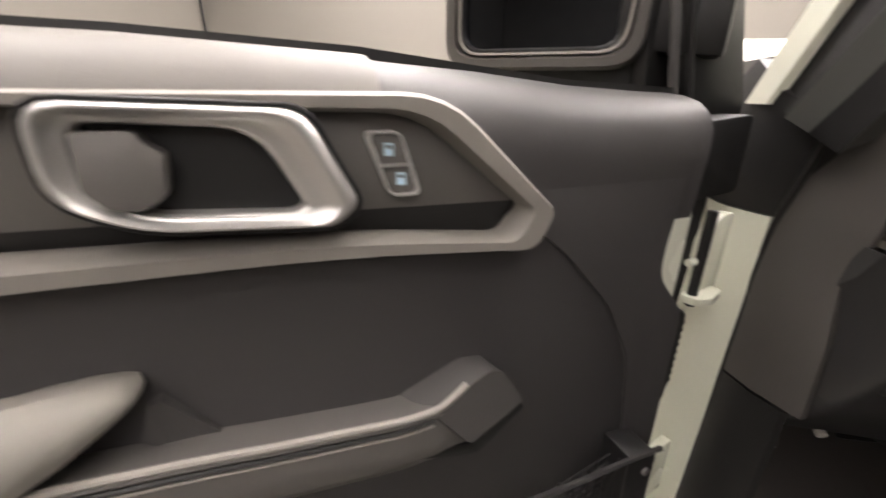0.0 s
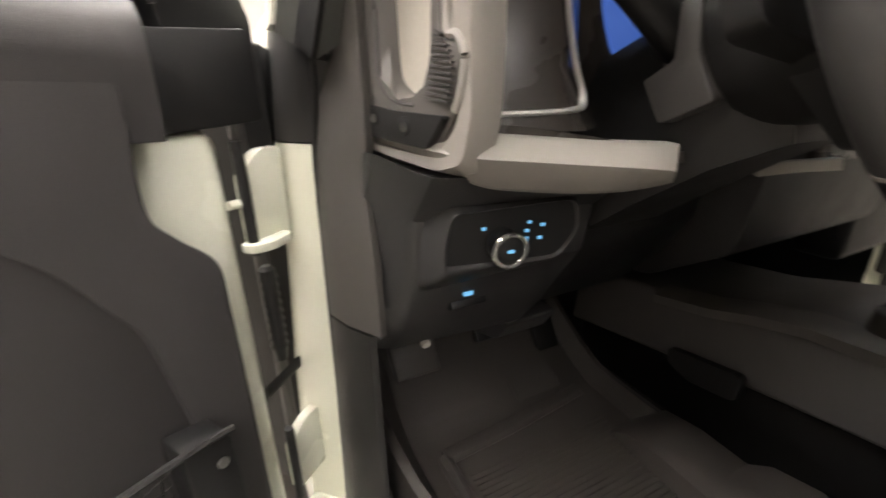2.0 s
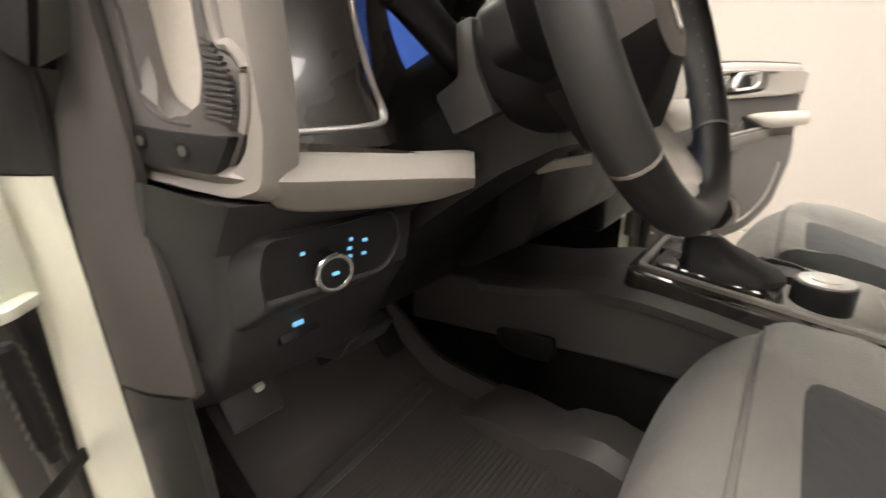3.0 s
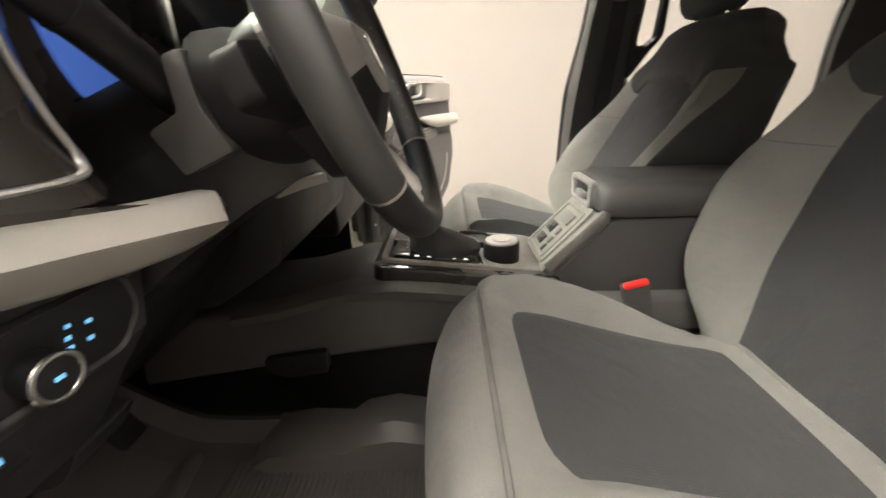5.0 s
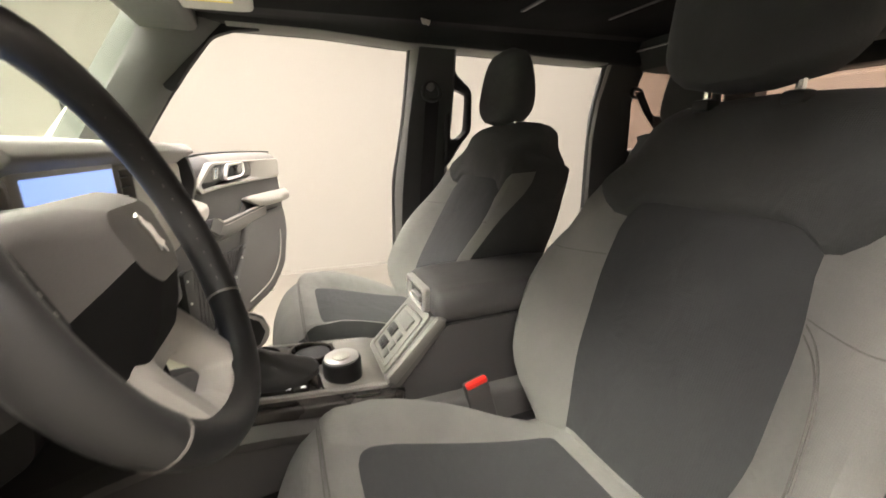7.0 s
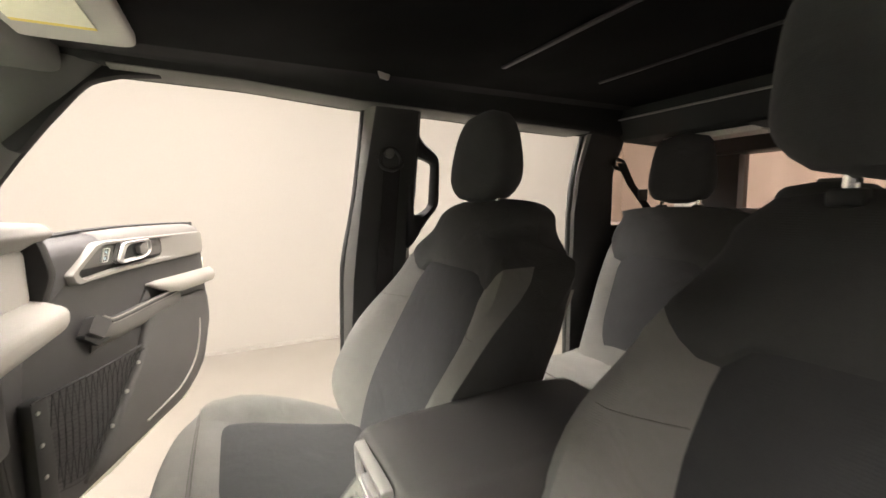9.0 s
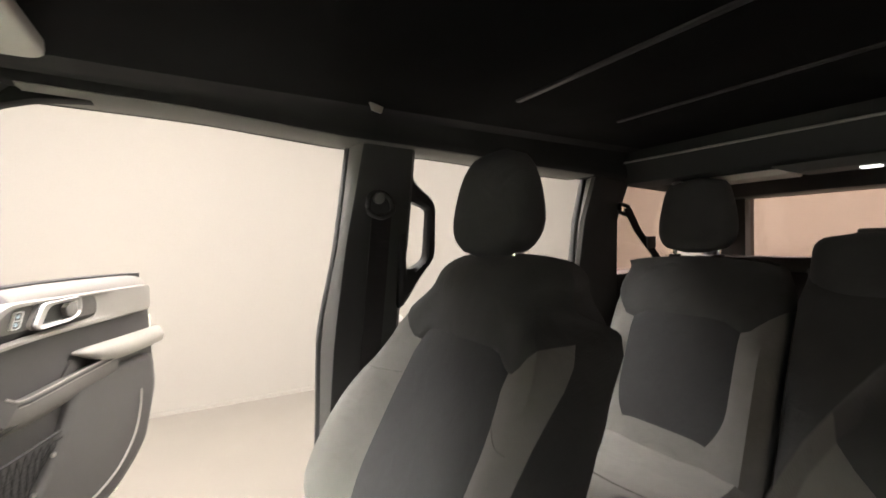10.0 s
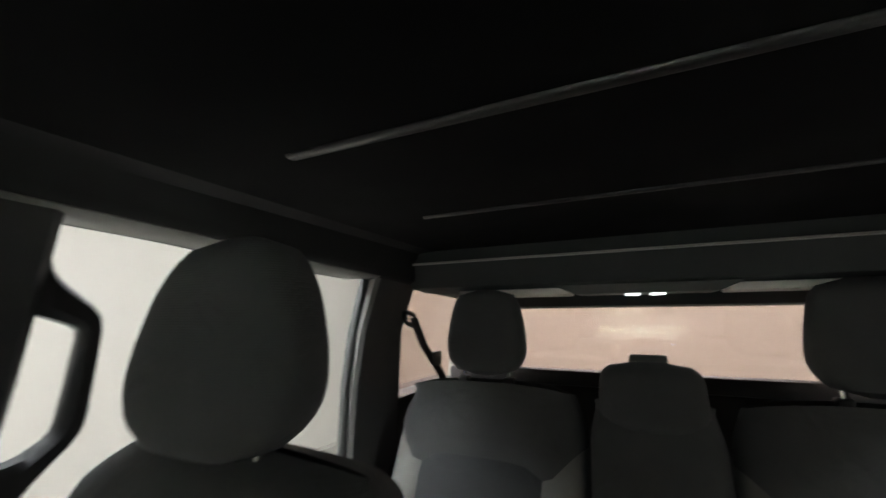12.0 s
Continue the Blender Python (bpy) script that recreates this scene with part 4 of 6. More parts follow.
def front_seat(side):
    CX = side * 0.366
    seat = thing("front_seat", "front car seat in two-tone grey and charcoal cloth", "car seat", group="front seats")
    ZB, ZT = 0.90, 1.505
    B = 0.55
    fr_edges = [-1, -0.985, -0.95, -0.915, -0.88, -0.80, -0.72, -0.63, -B] + [lerp(-B, B, k / 12) for k in range(1, 12)] + [B, 0.63, 0.72, 0.80, 0.88, 0.915, 0.95, 0.985, 1]
    NF = len(fr_edges) - 1
    bk = [lerp(1, -1, k / 14) for k in range(1, 14)]
    cols = NF + len(bk) + 1
    VB = 18
    rows = 34

    def cut(s):
        a = abs(s)
        if a < B:
            return 0.745 - 0.05 * (a / B) ** 9
        return lerp(0.695, 0.785, step(B, 0.95, a))

    def half(v):
        w = lerp(0.222, 0.279, step(0.02, 0.34, v))
        w = lerp(w, 0.252, step(0.50, 0.74, v))
        w = lerp(w, 0.183, step(0.70, 0.93, v))
        return lerp(w, 0.15, step(0.93, 1.02, v))

    def surf(s, v, c, front=True):
        """A point of the backrest: across, up, and the height of the seam there."""
        a = half(v)
        z = lerp(ZB, ZT, v)
        yf = -0.478 - 0.30 * (z - 0.93)
        T = lerp(0.170, 0.15, step(0.79, 0.9, v))
        cap = 1.0 if v < 0.88 else max(0.0, 1 - ((v - 0.88) / 0.12) ** 2.6) ** 0.5
        yc = yf - T / 2
        T *= lerp(0.05, 1, cap)
        z -= 0.010 * abs(s) ** 2 * step(0.8, 1, v)
        h = max(0.0, 1 - abs(s) ** 4.5) ** 0.45
        if front:
            y = yc + T / 2 * h + (0.08 * (1 - step(0.12, 0.78, v)) if side > 0 else 0)
            bolster = 0.105 * step(-0.1, 0.28, v) * (1 - 0.62 * step(0.42, 0.76, v)) * (1 - step(0.76, 0.90, v))
            y += bolster * step(0.50, 0.93, abs(s))
            y -= 0.012 * (1 - (s / B) ** 2) * step(0.1, 0.3, v) * (1 - step(0.5, 0.75, v)) if abs(s) < B else 0
            y -= 0.006 * math.exp(-((abs(s) - B) / 0.03) ** 2) * (1 if v <= c else 0)
            y -= 0.007 * math.exp(-((v - c) / 0.012) ** 2)
            y -= 0.007 * math.exp(-((v - 0.085) / 0.012) ** 2) * (1 if abs(s) < B else 0)
            y += 0.004 * math.sin(v * 9 + s * 3) * (1 - abs(s))
        else:
            y = yc - T / 2 * max(0.0, 1 - abs(s) ** 12) ** 0.35
        return (CX + a * s, y, z)

    def place(i, j):
        if j <= NF:
            s, front = fr_edges[j], True
        else:
            s, front = bk[j - NF - 1], False
        c = cut(s) if front else 0.72
        v = c * i / VB if i <= VB else c + (1 - c) * (i - VB) / (rows - VB)
        x, y, z = surf(s, v, c, front)
        # the bolster's edge sweeps back to the wing at shoulder height
        u = min(1.0, i / VB)
        wing, T = step(0.70, 1.0, u) ** 1.5, 0.17
        yc = -0.478 - 0.30 * (lerp(ZB, ZT, v) - 0.93) - T / 2
        far = 1 - 0.14 * (1 - step(0.35, 0.72, v))
        fade = 1.0 if i <= VB else 1 - step(VB, VB + 6, i)
        if not front:
            return (CX + (x - CX) * far, y, z)
        a = abs(s)
        if a > 0.88:
            y88 = surf(math.copysign(0.88, s), v, c)[1]
            edge, end = lerp(y88 - 0.035, yc - 0.32 * T, wing), lerp(yc, yc - 0.40 * T, wing)
            q = (a - 0.88) / 0.07
            if a <= 0.9501:
                xo, yo = lerp(0.88, 0.995, 1 - (1 - q) ** 2), lerp(y88, edge, q ** 1.3)
            else:
                q = (a - 0.95) / 0.05
                xo, yo = lerp(0.995, 0.5 + 0.5 * far, q), lerp(edge, end, q)
            x = lerp(x, CX + math.copysign(half(v) * xo, s), fade)
            y = lerp(y, yo, fade)
        return (x, y, z)

    def pick(i, j):
        if j >= NF:
            return "back_shell"
        s = (fr_edges[j] + fr_edges[j + 1]) / 2
        if i < VB and abs(s) > (0.915 if s * side < 0 else 0.95):
            return "back_shell"
        if i >= VB:
            return "upper_back"
        return "insert" if abs(s) < B and i > 1 else ("bolster_l" if s < 0 else "bolster_r")
    bms = skin(rows, cols, place, pick, True)
    back = part("backrest", bms["back_shell"], SEATDARK, seat, "charcoal backrest shell")
    part("insert", bms["insert"], SEATINS, back, "charcoal woven centre panel")
    part("bolster", bms["bolster_l"], SEATGREY, back, "grey side bolster")
    part("bolster", bms["bolster_r"], SEATGREY, back, "grey side bolster")
    part("upper_back", bms["upper_back"], SEATDARK, back, "charcoal shoulder panel")
    # double seam on the outer bolster, a cross seam on both
    for off in ((0.0, 0.018) if side < 0 else ()):
        path = [(B + 0.012, 0.575 - off), (0.64, 0.555 - off), (0.72 - off, 0.50), (0.765 - off, 0.42), (0.775 - off, 0.30), (0.765 - off, 0.14)]
        part("stitching", tube([Vector(surf(side * s, v, 0.8)) + Vector((0, 0.0006, 0)) for s, v in path], 0.0012, 0.0012, 5, n=4), STITCH, back)
    for sg in (-1, 1):
        part("stitching", tube([Vector(surf(sg * s, 0.585 + 0.02 * (s - B), 0.8)) + Vector((0, 0.0006, 0)) for s in (B + 0.01, 0.63, 0.70, 0.76, 0.82, 0.88)], 0.0009, 0.0009, 5, n=3), STITCH, back)
    headrest(seat, CX + (-0.012 if side < 0 else 0.013) * side, -0.676 if side < 0 else -0.704, 1.508 if side < 0 else 1.494, 1.725 if side < 0 else 1.709, 0.127 if side < 0 else 0.116, 0.062, SEATDARK, 0.04 if side < 0 else 0.09, 0.95 if side < 0 else 0.76, square=5.0 if side < 0 else 3.8)
    # cushion
    CX = side * 0.383
    prof = smooth_path([(0, -0.56, 0.945), (0, -0.445, 0.94), (0, -0.30, 0.972), (0, -0.100, 1.026), (0, -0.045, 1.026), (0, -0.006, 1.006), (0, 0.010, 0.96), (0, 0.008, 0.90), (0, -0.010, 0.845)], 5)
    R = len(prof) - 1
    rear, fore = 5, 15
    edges = [-1, -0.99, -0.96, -0.9, -0.8, -0.72, -0.64, -0.57] + [-0.555, -0.53, -0.49, -0.42, -0.32, -0.2, -0.07, 0.07, 0.2, 0.32, 0.42, 0.49, 0.53, 0.555] + [0.57, 0.64, 0.72, 0.8, 0.9, 0.96, 0.99, 1]

    def along(r):
        k = min(R - 1, int(r))
        return prof[k].lerp(prof[k + 1], r - k)

    def cplace(i, j):
        s = edges[j]
        a_ = abs(s)
        f = fore - 0.9 * (a_ / 0.57) ** 9 if a_ < 0.57 else fore - 0.9 * (1 - step(0.57, 0.8, a_))
        r = i if i <= rear else rear + (f - rear) * (i - rear) / (fore - rear) if i <= fore else i - (fore - f) * max(0.0, 1 - (i - fore) / 3)
        p = along(r)
        a, b = along(max(0, r - 1)), along(min(R, r + 1))
        d = (b - a).normalized()
        nrm = Vector((0, -d.z, d.y))
        u = r / R
        w = lerp(0.245, 0.268, step(0, 0.4, u)) - 0.02 * step(0.62, 0.95, u)
        h = max(0.0, 1 - abs(s) ** 5) ** 0.4
        off = -(1 - h) * lerp(0.11, 0.05, step(0.6, 1, u))
        off += 0.052 * math.exp(-((abs(s) - 0.80) / 0.15) ** 2) * math.exp(-((u - 0.32) / 0.13) ** 2)
        off -= 0.005 * math.exp(-((abs(s) - 0.57) / 0.03) ** 2) * (1 if rear <= i <= fore else 0)
        off -= 0.004 * (1 if i in (rear, fore) else 0)
        off -= 0.003 * (1 if i == fore + 4 else 0)
        off += 0.006 * math.sin(5 * u * math.pi + s) * (1 - s * s)
        q = p + nrm * off
        bow = 0.018 * (1 - s * s) * step(0.5, 0.8, u)
        return (CX + w * s, q.y + bow - 0.012 - 0.022 * abs(s) ** 4 * step(0.5, 0.8, u), q.z)

    def cpick(i, j):
        s = (edges[j] + edges[j + 1]) / 2
        if rear <= i < fore and abs(s) < 0.57:
            return "cushion_insert"
        if abs(s) > (0.79 if side > 0 and s < 0 else 0.955) and i < fore + 6:
            return "side_l" if s < 0 else "side_r"
        return "cushion"
    bms = skin(R, len(edges) - 1, cplace, cpick)
    cush = part("cushion", bms["cushion"], SEATGREY, seat, "grey cloth seat cushion")
    part("insert", bms["cushion_insert"], SEATINS, cush, "charcoal woven centre panel")
    for key in ("side_l", "side_r"):
        part("side_cloth", bms[key], SEATDARK if (key == "side_l") == (side > 0) else SEATGREY, cush)
    for row, lift in ((fore + 3, 0.0015), (fore + 4, 0.0015)):
        part("stitching", tube([Vector(cplace(row, j)) + Vector((0, 0.0006, lift - 0.0008)) for j in range(3, len(edges) - 3)], 0.0011, 0.0011, 5, raw=True), STITCH, cush)
    for sgn in (-1, 1):
        cols_ = [j for j, e in enumerate(edges) if abs(abs(e) - 0.9) < 0.01 and e * sgn > 0]
        part("stitching", tube([Vector(cplace(i, cols_[0])) + Vector((0, 0, 0.0006)) for i in range(4, R - 6)], 0.0011, 0.0011, 5, raw=True), STITCH, cush)
    part("cushion_core", rbox(CX - 0.235, CX + 0.235, -0.56, -0.03, 0.82, 0.905, r=0.03, seg=3), SEATDARK, cush)
    part("seat_base", rbox(CX - 0.225, CX + 0.225, -0.60, -0.06, 0.715, 0.845, r=0.02), BLACK, seat, "black plastic seat base")
    for s in (-1, 1):
        part("side_cover", prism(rounded([(-0.62, 0.80), (-0.08, 0.80), (-0.04, 0.86), (-0.10, 0.905), (-0.55, 0.905), (-0.63, 0.96)], 0.02), CX + s * 0.24, CX + s * 0.262, "yz", 0.006), BLACK, seat)
        part("seat_rail", rbox(CX + s * 0.18 - 0.02, CX + s * 0.18 + 0.02, -0.64, -0.02, 0.69, 0.72, r=0.004), METAL, seat)
    part("recliner_gap", rbox(CX - 0.22, CX + 0.22, -0.57, -0.50, 0.87, 0.95, r=0.02), BLACK, seat)


STITCH = material("stitching", (0.12, 0.113, 0.103), 0.9, 0, 0.2, 1500, 30, 0)
front_seat(-1)
front_seat(1)


def rear_back(name, cx, hw, z0, z1, ins, label, mats):
    seat = thing(name, label, "car seat", group="rear seats")
    rows, VB = 22, 14
    B = ins / hw if ins else 0.5
    ed = [-1, -0.985, -0.95, -0.85, -0.72, -B] + [lerp(-B, B, k / 8) for k in range(1, 8)] + [B, 0.72, 0.85, 0.95, 0.985, 1]
    NF = len(ed) - 1
    bk = [lerp(1, -1, k / 8) for k in range(1, 8)]

    def cut(s):
        a = abs(s)
        return 0.70 - 0.05 * (a / B) ** 6 if a < B else lerp(0.65, 0.76, step(B, 1, a))

    def place(i, j):
        s, front = (ed[j], True) if j <= NF else (bk[j - NF - 1], False)
        c = cut(s) if front else 0.7
        if front and ins and abs(s) <= B + 1e-6 and i < 7:
            s *= 1 - 0.22 * (min(4, 7 - i) / 4) ** 2.2
        v = c * i / VB if i <= VB else c + (1 - c) * (i - VB) / (rows - VB)
        z = lerp(z0, z1, v)
        yf = -1.235 - 0.36 * (z - 0.95)
        T = 0.13
        cap = 1.0 if v < 0.9 else max(0.0, 1 - ((v - 0.9) / 0.1) ** 3) ** 0.5
        T *= lerp(0.4, 1, cap)
        h = max(0.0, 1 - abs(s) ** 6) ** 0.45
        w = hw * (1 - 0.10 * step(0.8, 1.0, v)) 
        y = yf - T / 2 + (T / 2 * h if front else -T / 2 * h)
        if front and ins:
            y += 0.028 * math.exp(-((abs(s) - 0.82) / 0.16) ** 2) * (1 - step(0.5, 0.8, v))
            y -= 0.008 * math.exp(-((abs(s) - B) / 0.04) ** 2) * (1 if v <= c + 0.02 else 0)
            y -= 0.007 * math.exp(-((v - c) / 0.015) ** 2)
            y -= 0.006 * math.exp(-((v - 0.33) / 0.015) ** 2) * (1 if abs(s) < B else 0)
        z -= 0.02 * abs(s) ** 3 * step(0.8, 1, v)
        return (cx + w * s, y, z)

    def pick(i, j):
        if j >= NF or not ins:
            return "shell"
        s = (ed[j] + ed[j + 1]) / 2
        if i >= VB:
            return "upper"
        if i < 3 or abs(s) > B:
            return "bolster_l" if s < 0 else "bolster_r"
        return "insert"
    bms = skin(rows, NF + len(bk) + 1, place, pick, True)
    back = part("backrest", bms["shell"], SEATDARK, seat)
    if ins:
        part("insert", bms["insert"], SEATINS, back, "charcoal woven centre panel")
        part("bolster", bms["bolster_l"], SEATGREY, back, "grey side bolster")
        part("bolster", bms["bolster_r"], SEATGREY, back, "grey side bolster")
        part("upper_back", bms["upper"], SEATDARK, back)
    return seat


def rear_seats():
    for s in (1, -1):
        seat = rear_back("bench_seat", s * 0.370, 0.236, 0.93, 1.468, 0.147, "rear car seat in two-tone grey and charcoal cloth", None)
        headrest(seat, s * 0.385, -1.475, 1.478, 1.70, 0.108, 0.052, SEATDARK, 0.05, 0.82, square=7.0)
    mid = rear_back("bench_seat", 0.0, 0.128, 0.93, 1.462, 0, "narrow middle rear seat in charcoal cloth", None)
    headrest(mid, 0.0, -1.44, 1.38, 1.528, 0.106, 0.055, SEATDARK, 0.06, 0.95, square=6.0)
    part("shelf_hook", rbox(-0.040, 0.040, -1.53, -1.49, 1.512, 1.538, r=0.006), PILLAR, mid, "grey plastic latch")
    for cx, hw in ((0.385, 0.262), (0.0, 0.122), (-0.385, 0.262)):
        bench = thing("seat_cushion", "grey cloth rear seat cushion", "seat cushion", group="rear cushions")
        prof = smooth_path([(0, -1.27, 0.955), (0, -1.15, 0.945), (0, -0.98, 0.975), (0, -0.86, 0.99), (0, -0.81, 0.965), (0, -0.80, 0.90), (0, -0.83, 0.82)], 4)
        ed = [-1, -0.985, -0.94, -0.8, -0.55, -0.25, 0, 0.25, 0.55, 0.8, 0.94, 0.985, 1]

        def place(i, j):
            p = prof[i]
            a, b = prof[max(0, i - 1)], prof[min(len(prof) - 1, i + 1)]
            d = (b - a).normalized()
            s = ed[j]
            h = max(0.0, 1 - abs(s) ** 6) ** 0.4
            off = -(1 - h) * 0.07 + 0.02 * math.exp(-((abs(s) - 0.75) / 0.2) ** 2)
            q = p + Vector((0, -d.z, d.y)) * off
            return (cx + hw * s, q.y, q.z)
        bms = skin(len(prof) - 1, len(ed) - 1, place, lambda i, j: 0)
        part("cushion", bms[0], SEATGREY, bench)
        for row in (8, 14):
            part("stitching", tube([Vector(place(row, j)) + Vector((0, 0, 0.0006)) for j in range(2, len(ed) - 2)], 0.0018, 0.0018, 5, raw=True), STITCH, bench)
        part("base", rbox(cx - hw * 0.96, cx + hw * 0.96, -1.30, -0.85, 0.69, 0.90, r=0.02), BLACK, bench)


rear_seats()


# ---- dashboard ----
def dashboard():
    dash = thing("dashboard", "dark grey dashboard with warm grey rails and gloss black panels", "dashboard")
    part("core", rbox(-0.62, 0.66, 0.46, 0.80, 1.02, 1.42, r=0.02), CHAR, dash)
    part("top_pad", prism(rounded([(0.185, 1.448), (0.205, 1.470), (0.46, 1.492), (0.56, 1.44), (0.56, 1.40), (0.24, 1.41)], 0.01), -0.215, 0.74, "yz", 0.008), DASHTOP, dash, "soft grey dashboard top")
    part("top_pad", prism(rounded([(0.345, 1.462), (0.36, 1.482), (0.46, 1.492), (0.56, 1.44), (0.56, 1.40), (0.36, 1.40)], 0.01), -0.70, -0.217, "yz", 0.008), DASHTOP, dash, "soft grey dashboard top")
    # passenger side
    part("fascia", rbox(0.22, 0.70, 0.225, 0.32, 1.30, 1.42, r=0.015, seg=3), LIGHTGREY, dash, "pale grey fascia panel")
    part("shelf", prism(rounded([(0.17, 1.245), (0.165, 1.285), (0.22, 1.31), (0.32, 1.31), (0.32, 1.22), (0.20, 1.22)], 0.02), 0.20, 0.70, "yz", 0.012, 3), LIGHTGREY, dash, "pale grey grab rail")
    part("end_handle", prism(rounded([(0.205, 1.44), (0.19, 1.36), (0.215, 1.28), (0.26, 1.26), (0.30, 1.44)], 0.02), 0.695, 0.735, "yz", 0.008), BLACK, dash)
    part("glovebox", rbox(0.20, 0.66, 0.27, 0.36, 1.00, 1.215, r=0.02, seg=3), BLACK, dash)
    # centre
    part("console_tower", prism(rounded([(0.235, 1.445), (0.215, 1.31), (0.25, 1.10), (0.38, 1.02), (0.45, 1.02), (0.45, 1.445)], 0.02), -0.205, 0.21, "yz", 0.008), BLACK, dash)
    scr = part("touch_screen", rbox(-0.196, 0.108, 0.206, 0.222, 1.338, 1.440, r=0.008), LIGHTGREY, dash, "framed touch screen, lit pale blue")
    part("display", rbox(-0.178, 0.090, 0.2035, 0.207, 1.352, 1.426, r=0.002), SCREEN, scr, "pale blue lit display")
    for x in (-0.240, 0.155):
        v = part("air_vent", ringplate(rounded([(x - 0.04, 1.335), (x + 0.04, 1.335), (x + 0.04, 1.43), (x - 0.04, 1.43)], 0.01), rounded([(x - 0.031, 1.344), (x + 0.031, 1.344), (x + 0.031, 1.421), (x - 0.031, 1.421)], 0.008), 0.235, 0.205, "xz", 0.003), GREY, dash)
        part("duct", rbox(x - 0.032, x + 0.032, 0.225, 0.24, 1.34, 1.425, r=0.002), BLACK, v)
        for k in range(4):
            part("slat", rbox(x - 0.03, x + 0.03, 0.21, 0.222, 1.352 + 0.018 * k, 1.355 + 0.018 * k, r=0.001), BLACK, v)
    ctl = part("climate_panel", rbox(-0.13, 0.14, 0.205, 0.24, 1.225, 1.30, r=0.008), GLOSS, dash, "gloss black climate panel")
    for x in (-0.08, 0.0, 0.08):
        part("knob", disc((x, 0.197, 1.262), 0.018, 0.02, (0, 1, 0), 20, 0.003), SATIN, ctl, "silver knob")
    # driver's rail, bent round the end of the dashboard
    path = [(-0.676, 0.378), (-0.668, 0.34), (-0.656, 0.275), (-0.632, 0.234), (-0.58, 0.212), (-0.52, 0.186), (-0.473, 0.170)]
    rings = []
    P = smooth_path([(x, y, 0) for x, y in path], 4)
    for i, p in enumerate(P):
        a, b = P[max(0, i - 1)], P[min(len(P) - 1, i + 1)]
        d = (b - a).normalized()
        n = Vector((d.y, -d.x, 0))
        if n.y > 0:
            n = -n
        t = i / (len(P) - 1)
        z0, z1, zf = lerp(1.250, 1.231, step(0.2, 0.8, t)), lerp(1.302, 1.273, t), lerp(1.284, 1.253, t)
        z0 += 0.006 * step(0.85, 1.0, t)
        e = 1 - step(0.97, 1.0, t) * 0.06
        zc = zf
        sec = [(-0.05, z1 - 0.002), (-0.024, z1), (-0.017, z1 - 0.001), (-0.013, z1 - 0.003), (0.003, zf + 0.004), (0.006, zf), (0.003, zf - 0.005), (-0.016, z0 + 0.004), (-0.022, z0), (-0.05, z0)]
        rings.append([p + n * w - d * (0.7 * w * step(0.8, 1.0, t)) + Vector((0, 0, zc + (z - zc) * e)) for w, z in sec])
    part("driver_rail", loft(rings), GREY, dash, "warm grey rail under the instruments")
    # gloss panel between handle and instruments
    P = smooth_path([(-0.625, 0.262, 0), (-0.59, 0.245, 0), (-0.535, 0.225, 0), (-0.505, 0.24, 0), (-0.475, 0.265, 0), (-0.455, 0.30, 0)], 4)
    outer = [[p + Vector((0, 0, z)) for p in P] for z in (1.285, 1.305, 1.34, 1.40, 1.47)]
    for row, w in zip(outer, (0.0, 0.012, 0.03, 0.035, 0.03)):
        for q in row:
            q.y += w
    rings = [r + [q + Vector((0.01, 0.03, 0)) for q in r[::-1]] for r in outer]
    gp = part("instrument_surround", loft(rings), GLOSS, dash, "gloss black surround of the instruments")
    part("surround_ridge", tube([(-0.535, 0.252, 1.47), (-0.530, 0.256, 1.40), (-0.522, 0.25, 1.345), (-0.515, 0.243, 1.312), (-0.535, 0.236, 1.302), (-0.60, 0.258, 1.300)], 0.003, 0.004, 8), SATIN, gp, "silver edge line")
    part("surround_floor", loft([[(x, y0, z), (x, y1, z), (x, y1, z - 0.010), (x, y0, z - 0.010)] for x, y0, y1, z in ((-0.63, 0.27, 0.40, 1.296), (-0.58, 0.238, 0.39, 1.290), (-0.53, 0.21, 0.385, 1.281), (-0.47, 0.19, 0.37, 1.269), (-0.44, 0.19, 0.36, 1.264), (-0.30, 0.19, 0.36, 1.264))]), GLOSS, dash)
    clus = part("instrument_display", rbox(-0.50, -0.23, 0.318, 0.34, 1.31, 1.50, r=0.01), GLOSS, dash, "instrument display, lit blue")
    part("display", prism(rounded([(-0.404, 1.350), (-0.345, 1.352), (-0.345, 1.445), (-0.434, 1.445), (-0.428, 1.398)], [0.02, 0.02, 0.01, 0.01, 0.03]), 0.314, 0.319, "xz", 0.001), CLUSTER, clus, "deep blue lit display")
    part("instrument_hood", prism([(-0.47, 1.500), (-0.455, 1.512), (-0.245, 1.516), (-0.222, 1.500), (-0.220, 1.30), (-0.234, 1.30), (-0.236, 1.494), (-0.26, 1.502)], 0.222, 0.315, "xz", 0.003), BLACK, dash, "black hood of the instruments")
    # grab handle at the end of the dash: a loop in a plane turned to the door
    m = Matrix.Translation((-0.655, 0.300, 0.014)) @ pose(0, 0, 0, 0, 0, -76)
    out = rounded([(-0.068, 1.262), (0.033, 1.256), (0.058, 1.29), (0.070, 1.333), (0.050, 1.352), (0.050, 1.42), (0.050, 1.49), (-0.068, 1.49)], [0.012, 0.012, 0.01, 0.008, 0.008, 0.004, 0.02, 0.02])
    inn = rounded([(-0.037, 1.345), (-0.034, 1.316), (-0.014, 1.304), (0.013, 1.301), (0.032, 1.324), (0.036, 1.35), (0.030, 1.475), (-0.038, 1.475)], [0.004, 0.01, 0.008, 0.006, 0.008, 0.01, 0.012, 0.012])
